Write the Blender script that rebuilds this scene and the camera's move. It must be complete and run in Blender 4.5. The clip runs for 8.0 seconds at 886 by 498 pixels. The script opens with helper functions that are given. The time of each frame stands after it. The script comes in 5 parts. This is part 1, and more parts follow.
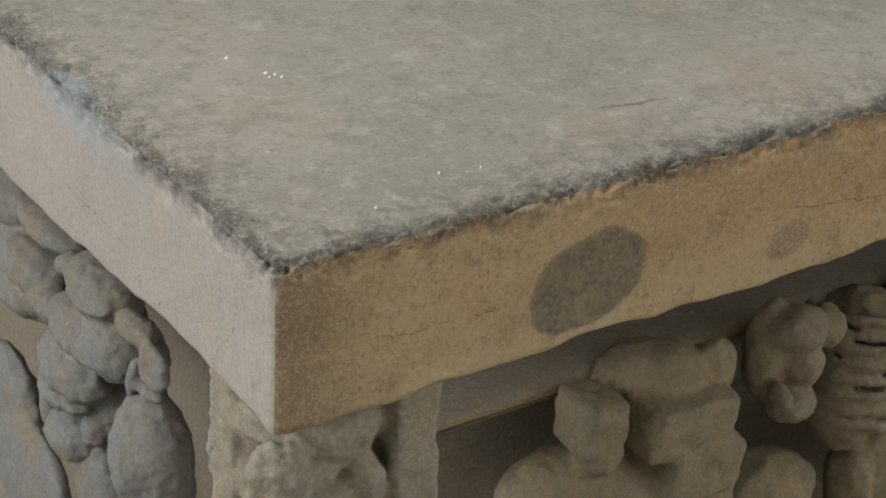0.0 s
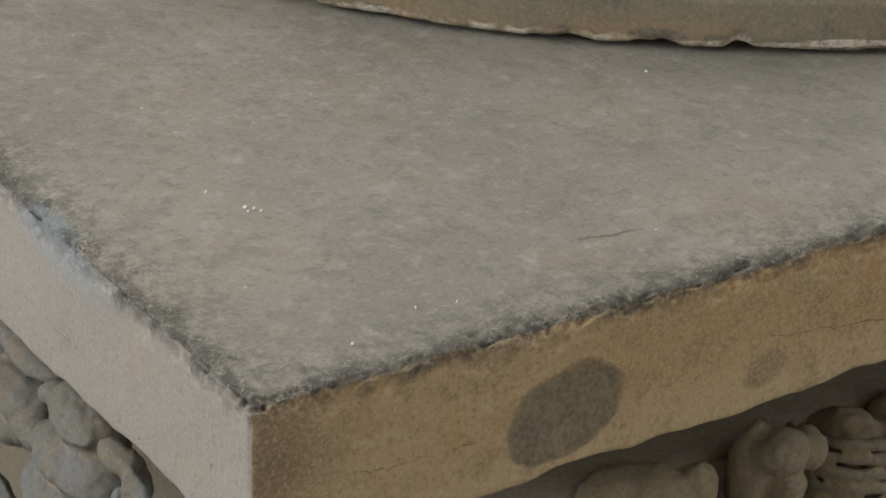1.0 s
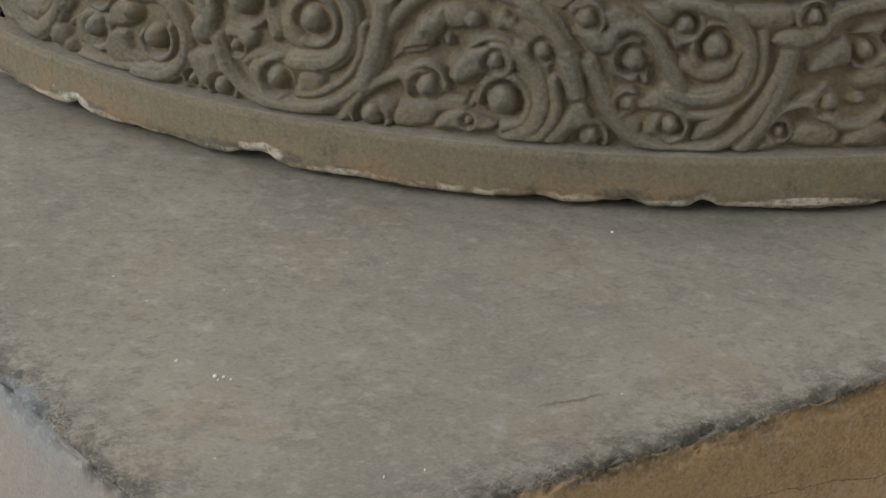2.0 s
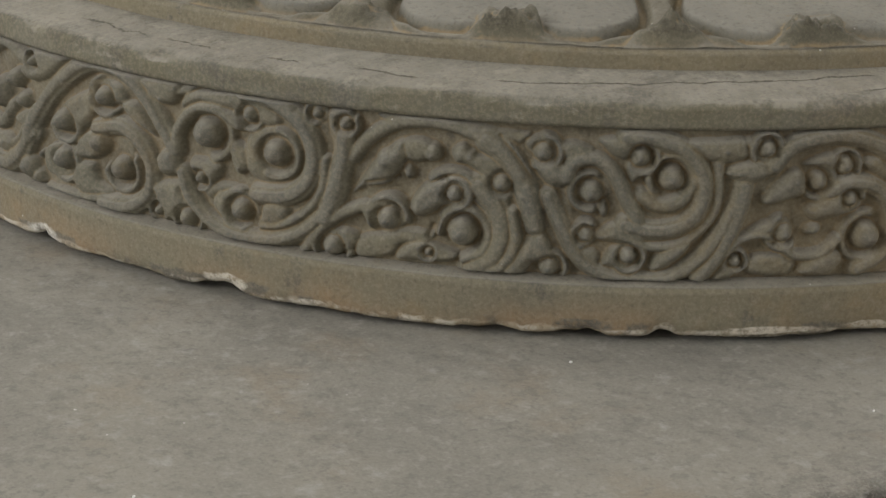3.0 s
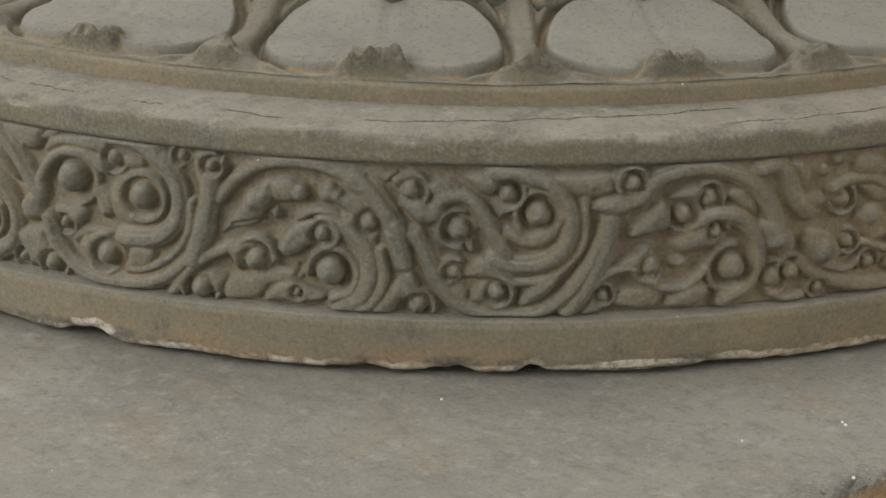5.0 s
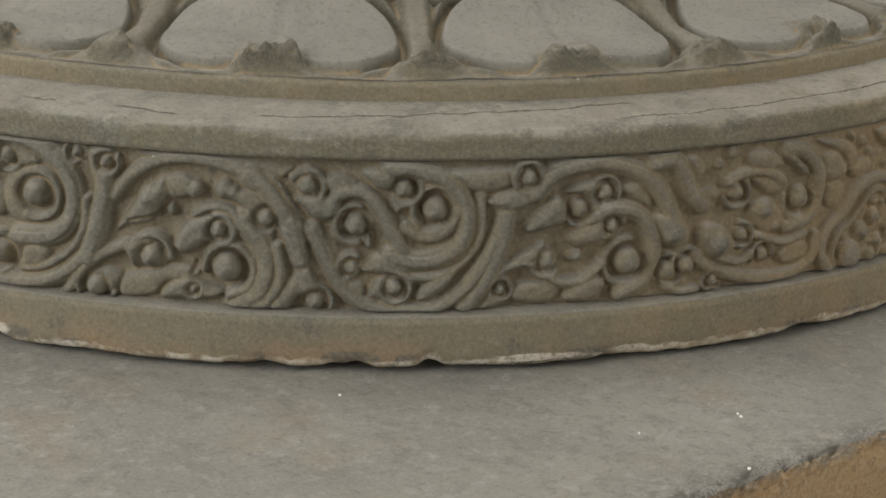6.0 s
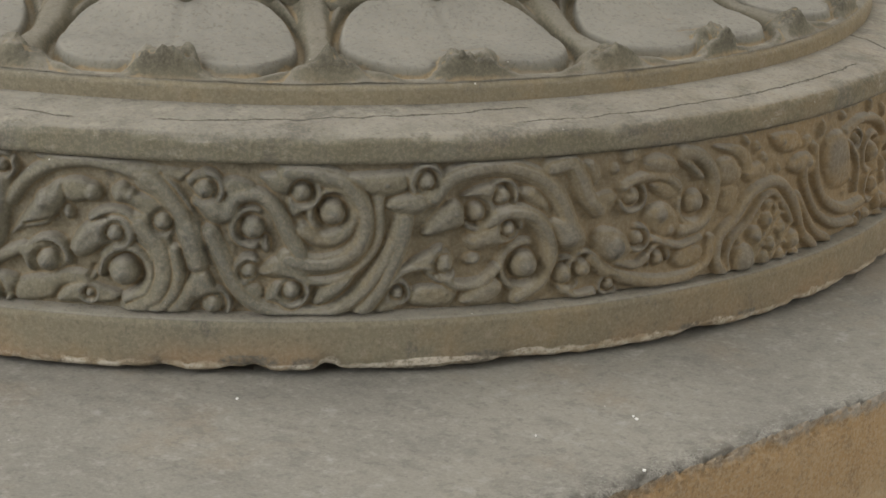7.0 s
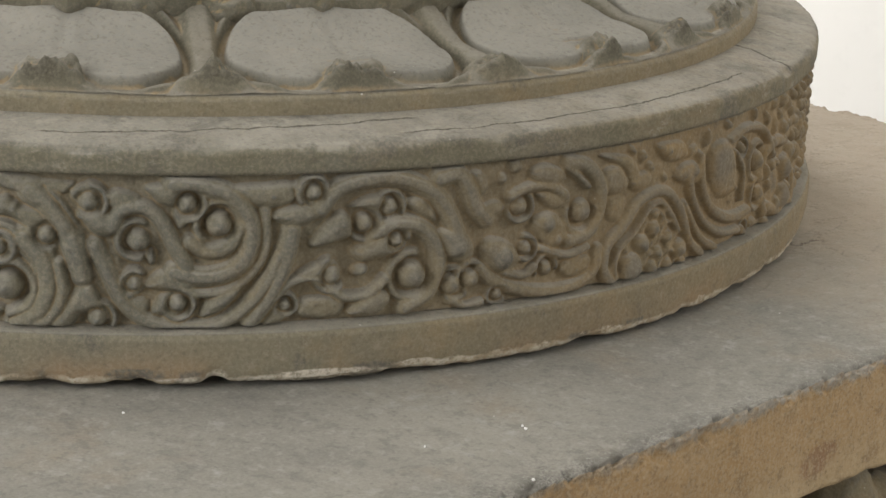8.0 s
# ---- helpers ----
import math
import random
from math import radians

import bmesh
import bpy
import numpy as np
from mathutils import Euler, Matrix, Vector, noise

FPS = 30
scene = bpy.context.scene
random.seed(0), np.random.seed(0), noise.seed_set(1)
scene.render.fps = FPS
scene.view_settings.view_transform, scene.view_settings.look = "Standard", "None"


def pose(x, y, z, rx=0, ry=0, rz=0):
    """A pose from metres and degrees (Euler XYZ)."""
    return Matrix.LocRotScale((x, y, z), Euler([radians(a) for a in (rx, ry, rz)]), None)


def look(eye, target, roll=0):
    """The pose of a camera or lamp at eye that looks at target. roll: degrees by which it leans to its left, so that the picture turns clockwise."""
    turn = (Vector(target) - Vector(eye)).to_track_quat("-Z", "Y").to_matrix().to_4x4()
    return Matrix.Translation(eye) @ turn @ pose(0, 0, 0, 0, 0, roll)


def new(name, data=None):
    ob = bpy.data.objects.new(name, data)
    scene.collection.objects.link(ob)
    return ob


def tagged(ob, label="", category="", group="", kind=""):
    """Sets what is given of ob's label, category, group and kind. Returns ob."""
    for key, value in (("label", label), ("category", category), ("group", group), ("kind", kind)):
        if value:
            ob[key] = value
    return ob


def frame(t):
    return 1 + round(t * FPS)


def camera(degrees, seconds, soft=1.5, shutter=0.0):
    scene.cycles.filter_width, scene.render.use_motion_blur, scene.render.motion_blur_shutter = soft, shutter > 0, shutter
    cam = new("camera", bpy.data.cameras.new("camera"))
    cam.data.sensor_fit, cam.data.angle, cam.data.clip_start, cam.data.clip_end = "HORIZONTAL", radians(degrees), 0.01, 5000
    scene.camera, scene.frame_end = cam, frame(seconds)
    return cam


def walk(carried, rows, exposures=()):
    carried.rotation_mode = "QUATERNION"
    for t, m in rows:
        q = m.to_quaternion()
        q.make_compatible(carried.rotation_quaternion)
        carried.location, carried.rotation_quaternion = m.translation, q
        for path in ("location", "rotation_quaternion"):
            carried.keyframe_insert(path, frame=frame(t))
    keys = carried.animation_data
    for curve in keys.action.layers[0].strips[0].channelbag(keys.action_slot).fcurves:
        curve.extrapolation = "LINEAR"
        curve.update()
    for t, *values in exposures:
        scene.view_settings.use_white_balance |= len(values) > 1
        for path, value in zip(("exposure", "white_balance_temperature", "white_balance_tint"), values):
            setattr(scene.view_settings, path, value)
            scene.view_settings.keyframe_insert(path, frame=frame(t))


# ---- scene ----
cam = camera(23.43, 8.0)
TOP = 1.0  # height of the slab top over the floor
EXPOSURES = [(0.0, -0.03), (0.5, -0.1), (1.0, -0.24), (1.5, -0.36), (2.0, -0.4), (3.5, -0.18), (4.5, -0.07), (6.0, -0.05), (7.0, 0.04), (8.0, 0.08)]
ROWS = [
    (0.0, -0.4552, -0.8144, 0.5148, 61.746, -2.324, -33.092),
    (0.5, -0.4535, -0.8167, 0.5198, 63.282, -2.170, -33.323),
    (1.0, -0.4471, -0.8197, 0.5350, 64.490, -2.005, -33.384),
    (1.5, -0.4463, -0.8235, 0.5484, 66.029, -1.855, -33.659),
    (2.0, -0.4438, -0.8280, 0.5603, 68.060, -1.612, -34.114),
    (3.5, -0.4225, -0.8571, 0.5942, 71.587, -1.383, -34.389),
    (4.0, -0.4206, -0.8578, 0.5949, 72.022, -1.067, -35.155),
    (4.5, -0.4200, -0.8551, 0.5928, 71.913, -1.067, -36.333),
    (6.0, -0.4212, -0.8558, 0.5857, 71.928, -1.844, -40.445),
    (6.5, -0.4223, -0.8596, 0.5850, 71.991, -2.075, -41.634),
    (7.0, -0.4215, -0.8614, 0.5849, 72.204, -2.678, -42.929),
    (7.5, -0.4207, -0.8630, 0.5840, 72.596, -2.977, -44.267),
    (8.0, -0.4149, -0.8629, 0.5801, 72.769, -3.084, -45.754),
]
walk(cam, [(t, pose(x, y, TOP + z, rx, ry, rz)) for t, x, y, z, rx, ry, rz in ROWS], EXPOSURES)

# ---- light: a hall with tall window openings, daylight through them, and added fill lamps ----
world = bpy.data.worlds.new("sky")
scene.world = world
world.use_nodes = True
wn = world.node_tree.nodes
sky = wn.new("ShaderNodeTexSky")
sky.sky_type, sky.sun_disc, sky.sun_elevation, sky.sun_rotation = "NISHITA", False, radians(48), radians(250)
world.node_tree.links.new(sky.outputs[0], wn["Background"].inputs[0])
wn["Background"].inputs[1].default_value = 0.06


def window_or_fill(name, x, y, z, wide, tall, watts, aim, colour=(1.0, 0.982, 0.948)):
    """Area lamp: daylight at a window opening, or an added fill with no source seen."""
    lamp = bpy.data.lights.new(name, "AREA")
    lamp.shape, lamp.size, lamp.size_y, lamp.energy, lamp.color = "RECTANGLE", wide, tall, watts, colour
    ob = new(name, lamp)
    ob.matrix_world = look((x, y, z), (x + aim[0], y + aim[1], z + aim[2]))
    return ob


window_or_fill("window_or_fill", -3.42, 0.5, 2.75, 2.2, 2.6, 125, (1, 0, -0.2))
window_or_fill("window_or_fill", -3.42, 3.8, 2.75, 2.2, 2.6, 90, (1, 0, -0.2))
# south and north windows are unseen, added to brighten the frieze and far slab
window_or_fill("window_or_fill", 3.4, -3.42, 2.75, 2.2, 2.6, 70, (0, 1, -0.2))
window_or_fill("window_or_fill", 3.5, 5.92, 2.75, 2.2, 2.6, 260, (0, -1, -0.2))
# added fill under the closed ceiling to brighten upward faces; no opening there
window_or_fill("overhead_fill", 1.0, 1.4, 4.85, 2.4, 2.4, 46, (0, 0, -1))

# ---- small tools ----
CX, CY, R = 0.9313, 0.8546, 0.6935   # axis and radius of the round drum
SX, SY, THICK = 1.755, 1.72, 0.10  # the square slab


def hashed(ix, iy, iz, seed):
    h = (ix.astype(np.int64) * 374761393 + iy.astype(np.int64) * 668265263 + iz.astype(np.int64) * 2147483647 + seed * 974711) & 0xFFFFFFFF
    h = ((h ^ (h >> 13)) * 1274126177) & 0xFFFFFFFF
    h = ((h ^ (h >> 16)) * 2246822519) & 0xFFFFFFFF
    return ((h ^ (h >> 15)) & 0xFFFF) / 65535.0


def vnoise(p, scale, seed=0):
    """Smooth value noise in -1..1 at points p (n, 3)."""
    q = np.asarray(p) * scale
    i = np.floor(q)
    f = q - i
    f = f * f * f * (f * (f * 6 - 15) + 10)
    out = np.zeros(len(q))
    for a in (0, 1):
        for b in (0, 1):
            for c in (0, 1):
                w = (f[:, 0] if a else 1 - f[:, 0]) * (f[:, 1] if b else 1 - f[:, 1]) * (f[:, 2] if c else 1 - f[:, 2])
                out += w * hashed(i[:, 0] + a, i[:, 1] + b, i[:, 2] + c, seed)
    return out * 2 - 1


def fbm(p, scale, octaves=4, seed=0):
    out, amp, tot = 0, 1.0, 0
    for k in range(octaves):
        out = out + amp * vnoise(p, scale * 2 ** k, seed + k * 17)
        tot += amp
        amp *= 0.5
    return out / tot


def smooth(a, b, x):
    t = np.clip((x - a) / (b - a), 0, 1)
    return t * t * (3 - 2 * t)


def sheet(name, pts, material, parent=None, label="", relief=None):
    """A mesh from a grid of points (rows, columns, 3), smooth shaded."""
    nr, nc = pts.shape[:2]
    mesh = bpy.data.meshes.new(name)
    idx = np.arange(nr * nc).reshape(nr, nc)
    a, b, c, d = idx[:-1, :-1], idx[:-1, 1:], idx[1:, 1:], idx[1:, :-1]
    quads = np.stack([a, b, c, d], -1).reshape(-1, 4)
    mesh.vertices.add(nr * nc)
    mesh.vertices.foreach_set("co", pts.reshape(-1).astype(np.float32))
    mesh.loops.add(quads.size)
    mesh.loops.foreach_set("vertex_index", quads.reshape(-1).astype(np.int32))
    mesh.polygons.add(len(quads))
    mesh.polygons.foreach_set("loop_start", np.arange(0, quads.size, 4, dtype=np.int32))
    mesh.polygons.foreach_set("use_smooth", np.ones(len(quads), bool))
    mesh.update(calc_edges=True)
    if relief is not None:
        mesh.attributes.new("relief", "FLOAT", "POINT").data.foreach_set("value", relief.reshape(-1).astype(np.float32))
    mesh.materials.append(material)
    ob = new(name, mesh)
    if parent is not None:
        ob.parent = parent
    if label:
        tagged(ob, label)
    return ob


def part(name, bm, material, parent=None, label="", flat=False):
    mesh = bpy.data.meshes.new(name)
    bm.normal_update()
    bm.to_mesh(mesh)
    bm.free()
    if not flat:
        mesh.polygons.foreach_set("use_smooth", np.ones(len(mesh.polygons), bool))
    mesh.materials.append(material)
    ob = new(name, mesh)
    if parent is not None:
        ob.parent = parent
    if label:
        tagged(ob, label)
    return ob


def box(bm, x0, y0, z0, x1, y1, z1):
    m = Matrix.LocRotScale(((x0 + x1) / 2, (y0 + y1) / 2, (z0 + z1) / 2), None, (x1 - x0, y1 - y0, z1 - z0))
    return bmesh.ops.create_cube(bm, size=1, matrix=m)["verts"]


# ---- materials ----
class Shade:
    """Node shorthand for one stone-like material."""

    def __init__(self, name, rough=0.92):
        self.mat = bpy.data.materials.new(name)
        self.mat.use_nodes = True
        self.n, self.l = self.mat.node_tree.nodes, self.mat.node_tree.links
        self.bsdf = self.n["Principled BSDF"]
        self.bsdf.inputs["Roughness"].default_value = rough
        self.bsdf.inputs["Specular IOR Level"].default_value = 0.25
        self.co = self.n.new("ShaderNodeTexCoord").outputs["Object"]
        sep = self.n.new("ShaderNodeSeparateXYZ")
        self.l.new(self.co, sep.inputs[0])
        self.x, self.y, self.z = sep.outputs
        geo = self.n.new("ShaderNodeNewGeometry")
        self.point = geo.outputs["Pointiness"]
        up = self.n.new("ShaderNodeSeparateXYZ")
        self.l.new(geo.outputs["Normal"], up.inputs[0])
        self.up = up.outputs[2]

    def put(self, socket, v):
        if isinstance(v, (int, float)):
            socket.default_value = v
        elif isinstance(v, tuple):
            socket.default_value = (*v, 1)
        else:
            self.l.new(v, socket)

    def noise(self, scale, detail=5, rough=0.6, stretch=None, warp=0.0):
        t = self.n.new("ShaderNodeTexNoise")
        t.inputs["Scale"].default_value, t.inputs["Detail"].default_value, t.inputs["Roughness"].default_value = scale, detail, rough
        t.inputs["Distortion"].default_value = warp
        v = self.co
        if stretch:
            m = self.n.new("ShaderNodeMapping")
            m.inputs["Scale"].default_value = stretch
            self.l.new(v, m.inputs["Vector"])
            v = m.outputs[0]
        self.l.new(v, t.inputs["Vector"])
        return t.outputs[0]

    def cells(self, scale, feature="F1", warp=0.0):
        t = self.n.new("ShaderNodeTexVoronoi")
        t.feature = feature
        t.inputs["Scale"].default_value = scale
        v = self.co
        if warp:
            m = self.n.new("ShaderNodeVectorMath")
            m.operation = "MULTIPLY_ADD"
            nz = self.n.new("ShaderNodeTexNoise")
            nz.inputs["Scale"].default_value = scale * 0.8
            self.l.new(self.co, nz.inputs["Vector"])
            self.l.new(nz.outputs["Color"], m.inputs[0])
            m.inputs[1].default_value = (warp, warp, warp)
            self.l.new(self.co, m.inputs[2])
            v = m.outputs[0]
        self.l.new(v, t.inputs["Vector"])
        return t.outputs[0]

    def ramp(self, v, a, b, lo=0.0, hi=1.0):
        t = self.n.new("ShaderNodeMapRange")
        t.interpolation_type = "SMOOTHSTEP"
        for k, val in enumerate((v, a, b, lo, hi)):
            self.put(t.inputs[k], val)
        return t.outputs[0]

    def math(self, op, a, b=0.0, c=0.0):
        t = self.n.new("ShaderNodeMath")
        t.operation = op
        for k, val in enumerate((a, b, c)):
            self.put(t.inputs[k], val)
        return t.outputs[0]

    def mix(self, fac, a, b, mode="MIX"):
        t = self.n.new("ShaderNodeMix")
        t.data_type, t.blend_type = "RGBA", mode
        for s, v in ((t.inputs[0], fac), (t.inputs[6], a), (t.inputs[7], b)):
            self.put(s, v)
        return t.outputs[2]

    def spot(self, u, v, cu, cv, ru, rv, turn, soft=0.12, fray=0.35, scale=60):
        """1 inside a frayed ellipse on the plane of u and v."""
        c, s = math.cos(radians(turn)), math.sin(radians(turn))
        du, dv = self.math("SUBTRACT", u, cu), self.math("SUBTRACT", v, cv)
        a = self.math("MULTIPLY_ADD", du, c / ru, self.math("MULTIPLY", dv, s / ru))
        e = self.math("MULTIPLY_ADD", du, -s / rv, self.math("MULTIPLY", dv, c / rv))
        d = self.math("SQRT", self.math("ADD", self.math("MULTIPLY", a, a), self.math("MULTIPLY", e, e)))
        d = self.math("MULTIPLY_ADD", self.math("SUBTRACT", self.noise(scale, 4), 0.5), fray * 2, d)
        return self.ramp(d, 1 - soft, 1 + soft, 1.0, 0.0)

    def line(self, along, across, a0, a1, at, slope, width, wander=0.004, scale=40):
        """1 on a thin wandering crack that runs along one axis."""
        d = self.math("SUBTRACT", across, at)
        d = self.math("MULTIPLY_ADD", self.math("SUBTRACT", along, (a0 + a1) / 2), -slope, d)
        d = self.math("MULTIPLY_ADD", self.math("SUBTRACT", self.noise(scale, 5, 0.7), 0.5), wander * 3, d)
        near = self.ramp(self.math("ABSOLUTE", d), width * 0.4, width, 1.0, 0.0)
        within = self.math("MULTIPLY", self.ramp(along, a0 - 0.008, a0 + 0.008), self.ramp(along, a1 - 0.008, a1 + 0.008, 1.0, 0.0))
        return self.math("MULTIPLY", near, within)

    def done(self, colour, height, strength=0.5, distance=0.002):
        self.put(self.bsdf.inputs["Base Color"], colour)
        bp = self.n.new("ShaderNodeBump")
        bp.inputs["Strength"].default_value, bp.inputs["Distance"].default_value = strength, distance
        self.put(bp.inputs["Height"], height)
        self.l.new(bp.outputs[0], self.bsdf.inputs["Normal"])
        return self.mat


def grained(s, colour, dark, pale, amount=0.3):
    """Sand grain and small pits over a colour."""
    col = s.mix(s.math("MULTIPLY", s.ramp(s.noise(330, 3, 0.7), 0.44, 0.62), amount), colour, pale)
    return s.mix(s.math("MULTIPLY", s.ramp(s.noise(230, 4, 0.7), 0.52, 0.66), amount * 1.3), col, dark)


def slab_top():
    s = Shade("dusty_grey_stone")
    col = s.mix(s.ramp(s.noise(5, 6), 0.35, 0.7), (0.212, 0.203, 0.178), (0.268, 0.254, 0.22))
    col = s.mix(s.math("MULTIPLY", s.ramp(s.noise(9, 5, 0.65), 0.52, 0.72), 0.55), col, (0.235, 0.195, 0.145))
    col = s.mix(s.math("MULTIPLY", s.ramp(s.noise(20, 5, 0.65), 0.52, 0.68), 0.5), col, (0.15, 0.145, 0.13))
    col = s.mix(s.math("MULTIPLY", s.ramp(s.noise(38, 6, 0.7), 0.56, 0.72), 0.55), col, (0.37, 0.36, 0.335))
    col = s.mix(s.math("MULTIPLY", s.ramp(s.noise(60, 5, 0.7), 0.57, 0.70), 0.35), col, (0.14, 0.135, 0.12))
    mott = s.noise(85, 4, 0.65)
    col = s.mix(s.ramp(mott, 0.46, 0.35, 0.0, 0.4), col, (0.145, 0.14, 0.125))
    fine = s.noise(170, 4, 0.7)
    col = s.mix(s.ramp(fine, 0.46, 0.36, 0.0, 0.16), col, (0.14, 0.136, 0.122))
    col = s.mix(s.ramp(mott, 0.55, 0.68, 0.0, 0.4), col, (0.34, 0.33, 0.3))
    far = s.math("MULTIPLY_ADD", s.math("SUBTRACT", s.noise(8, 5), 0.5), 0.5, s.x)
    # tan far end: stone tone plus the warm light there, put into the colour
    col = s.mix(s.ramp(far, 1.0, 1.4, 0.0, 0.8), col, (0.36, 0.298, 0.228))
    edge = s.math("MINIMUM", s.x, s.y)
    edge = s.math("MULTIPLY_ADD", s.math("SUBTRACT", s.noise(34, 6, 0.75), 0.5), 0.075, edge)
    calm = s.ramp(s.x, 0.4, 0.9, 1.0, 0.2)
    wide = s.math("MULTIPLY", s.ramp(edge, 0.0, 0.075, 1.0, 0.0), calm)
    col = s.mix(s.math("MULTIPLY", wide, s.ramp(s.noise(95, 5, 0.75), 0.42, 0.62, 0.0, 0.85)), col, (0.115, 0.11, 0.098))
    crust = s.ramp(edge, 0.004, 0.022, 1.0, 0.0)
    col = s.mix(s.math("MULTIPLY", crust, s.math("MULTIPLY", calm, 0.85)), col, (0.085, 0.08, 0.07))
    flake = s.math("MULTIPLY", s.ramp(edge, 0.0, 0.035, 1.0, 0.0), s.ramp(s.cells(210, "DISTANCE_TO_EDGE", 0.012), 0.0, 0.16, 1.0, 0.0))
    col = s.mix(s.math("MULTIPLY", flake, s.ramp(s.noise(22, 3), 0.46, 0.6, 0.0, 0.5)), col, (0.37, 0.35, 0.31))
    grit = s.math("MULTIPLY", s.ramp(edge, 0.0, 0.06, 1.0, 0.0), s.ramp(s.noise(240, 3, 0.7), 0.55, 0.66))
    col = s.mix(s.math("MULTIPLY", grit, 0.6), col, (0.33, 0.32, 0.295))
    blue = s.spot(s.x, s.y, 0.0, 0.255, 0.013, 0.03, 0, 0.5, 1.0, 90)
    col = s.mix(s.math("MULTIPLY", blue, 0.4), col, (0.28, 0.36, 0.43))
    crack = s.line(s.x, s.y, 0.262, 0.30, 0.074, -0.15, 0.0018, 0.006)
    crack = s.math("MAXIMUM", crack, s.line(s.x, s.y, 1.21, 1.27, 0.235, -0.4, 0.003, 0.014, 40))
    col = s.mix(s.math("MULTIPLY", crack, 0.6), col, (0.09, 0.075, 0.06))
    speck = s.ramp(s.cells(55), 0.045, 0.07, 1.0, 0.0)
    speck = s.math("MULTIPLY", speck, s.ramp(s.noise(11, 2), 0.6, 0.66))
    col = s.mix(speck, col, (0.6, 0.58, 0.55))
    col = grained(s, col, (0.13, 0.125, 0.11), (0.38, 0.365, 0.335), 0.14)
    h = s.math("MULTIPLY_ADD", s.noise(45, 4, 0.6), 1.6, s.math("MULTIPLY", s.noise(330, 3, 0.6), 0.22))
    h = s.math("MULTIPLY_ADD", fine, 0.5, h)
    h = s.math("MULTIPLY_ADD", wide, s.math("MULTIPLY", s.noise(190, 3, 0.7), 1.5), h)
    bed = s.math("MULTIPLY", s.ramp(s.noise(26, 4, 0.6, (0.45, 1, 1)), 0.5, 0.56), s.ramp(far, 0.9, 1.25))
    col = s.mix(s.math("MULTIPLY", s.ramp(s.noise(30, 5, 0.7, (0.4, 1, 1)), 0.56, 0.64, 0.0, 0.5), s.ramp(far, 0.9, 1.25)), col, (0.27, 0.225, 0.175))
    h = s.math("MULTIPLY_ADD", bed, 1.6, h)
    h = s.math("MULTIPLY_ADD", crack, -1.5, h)
    return s.done(col, h, 0.35, 0.003)


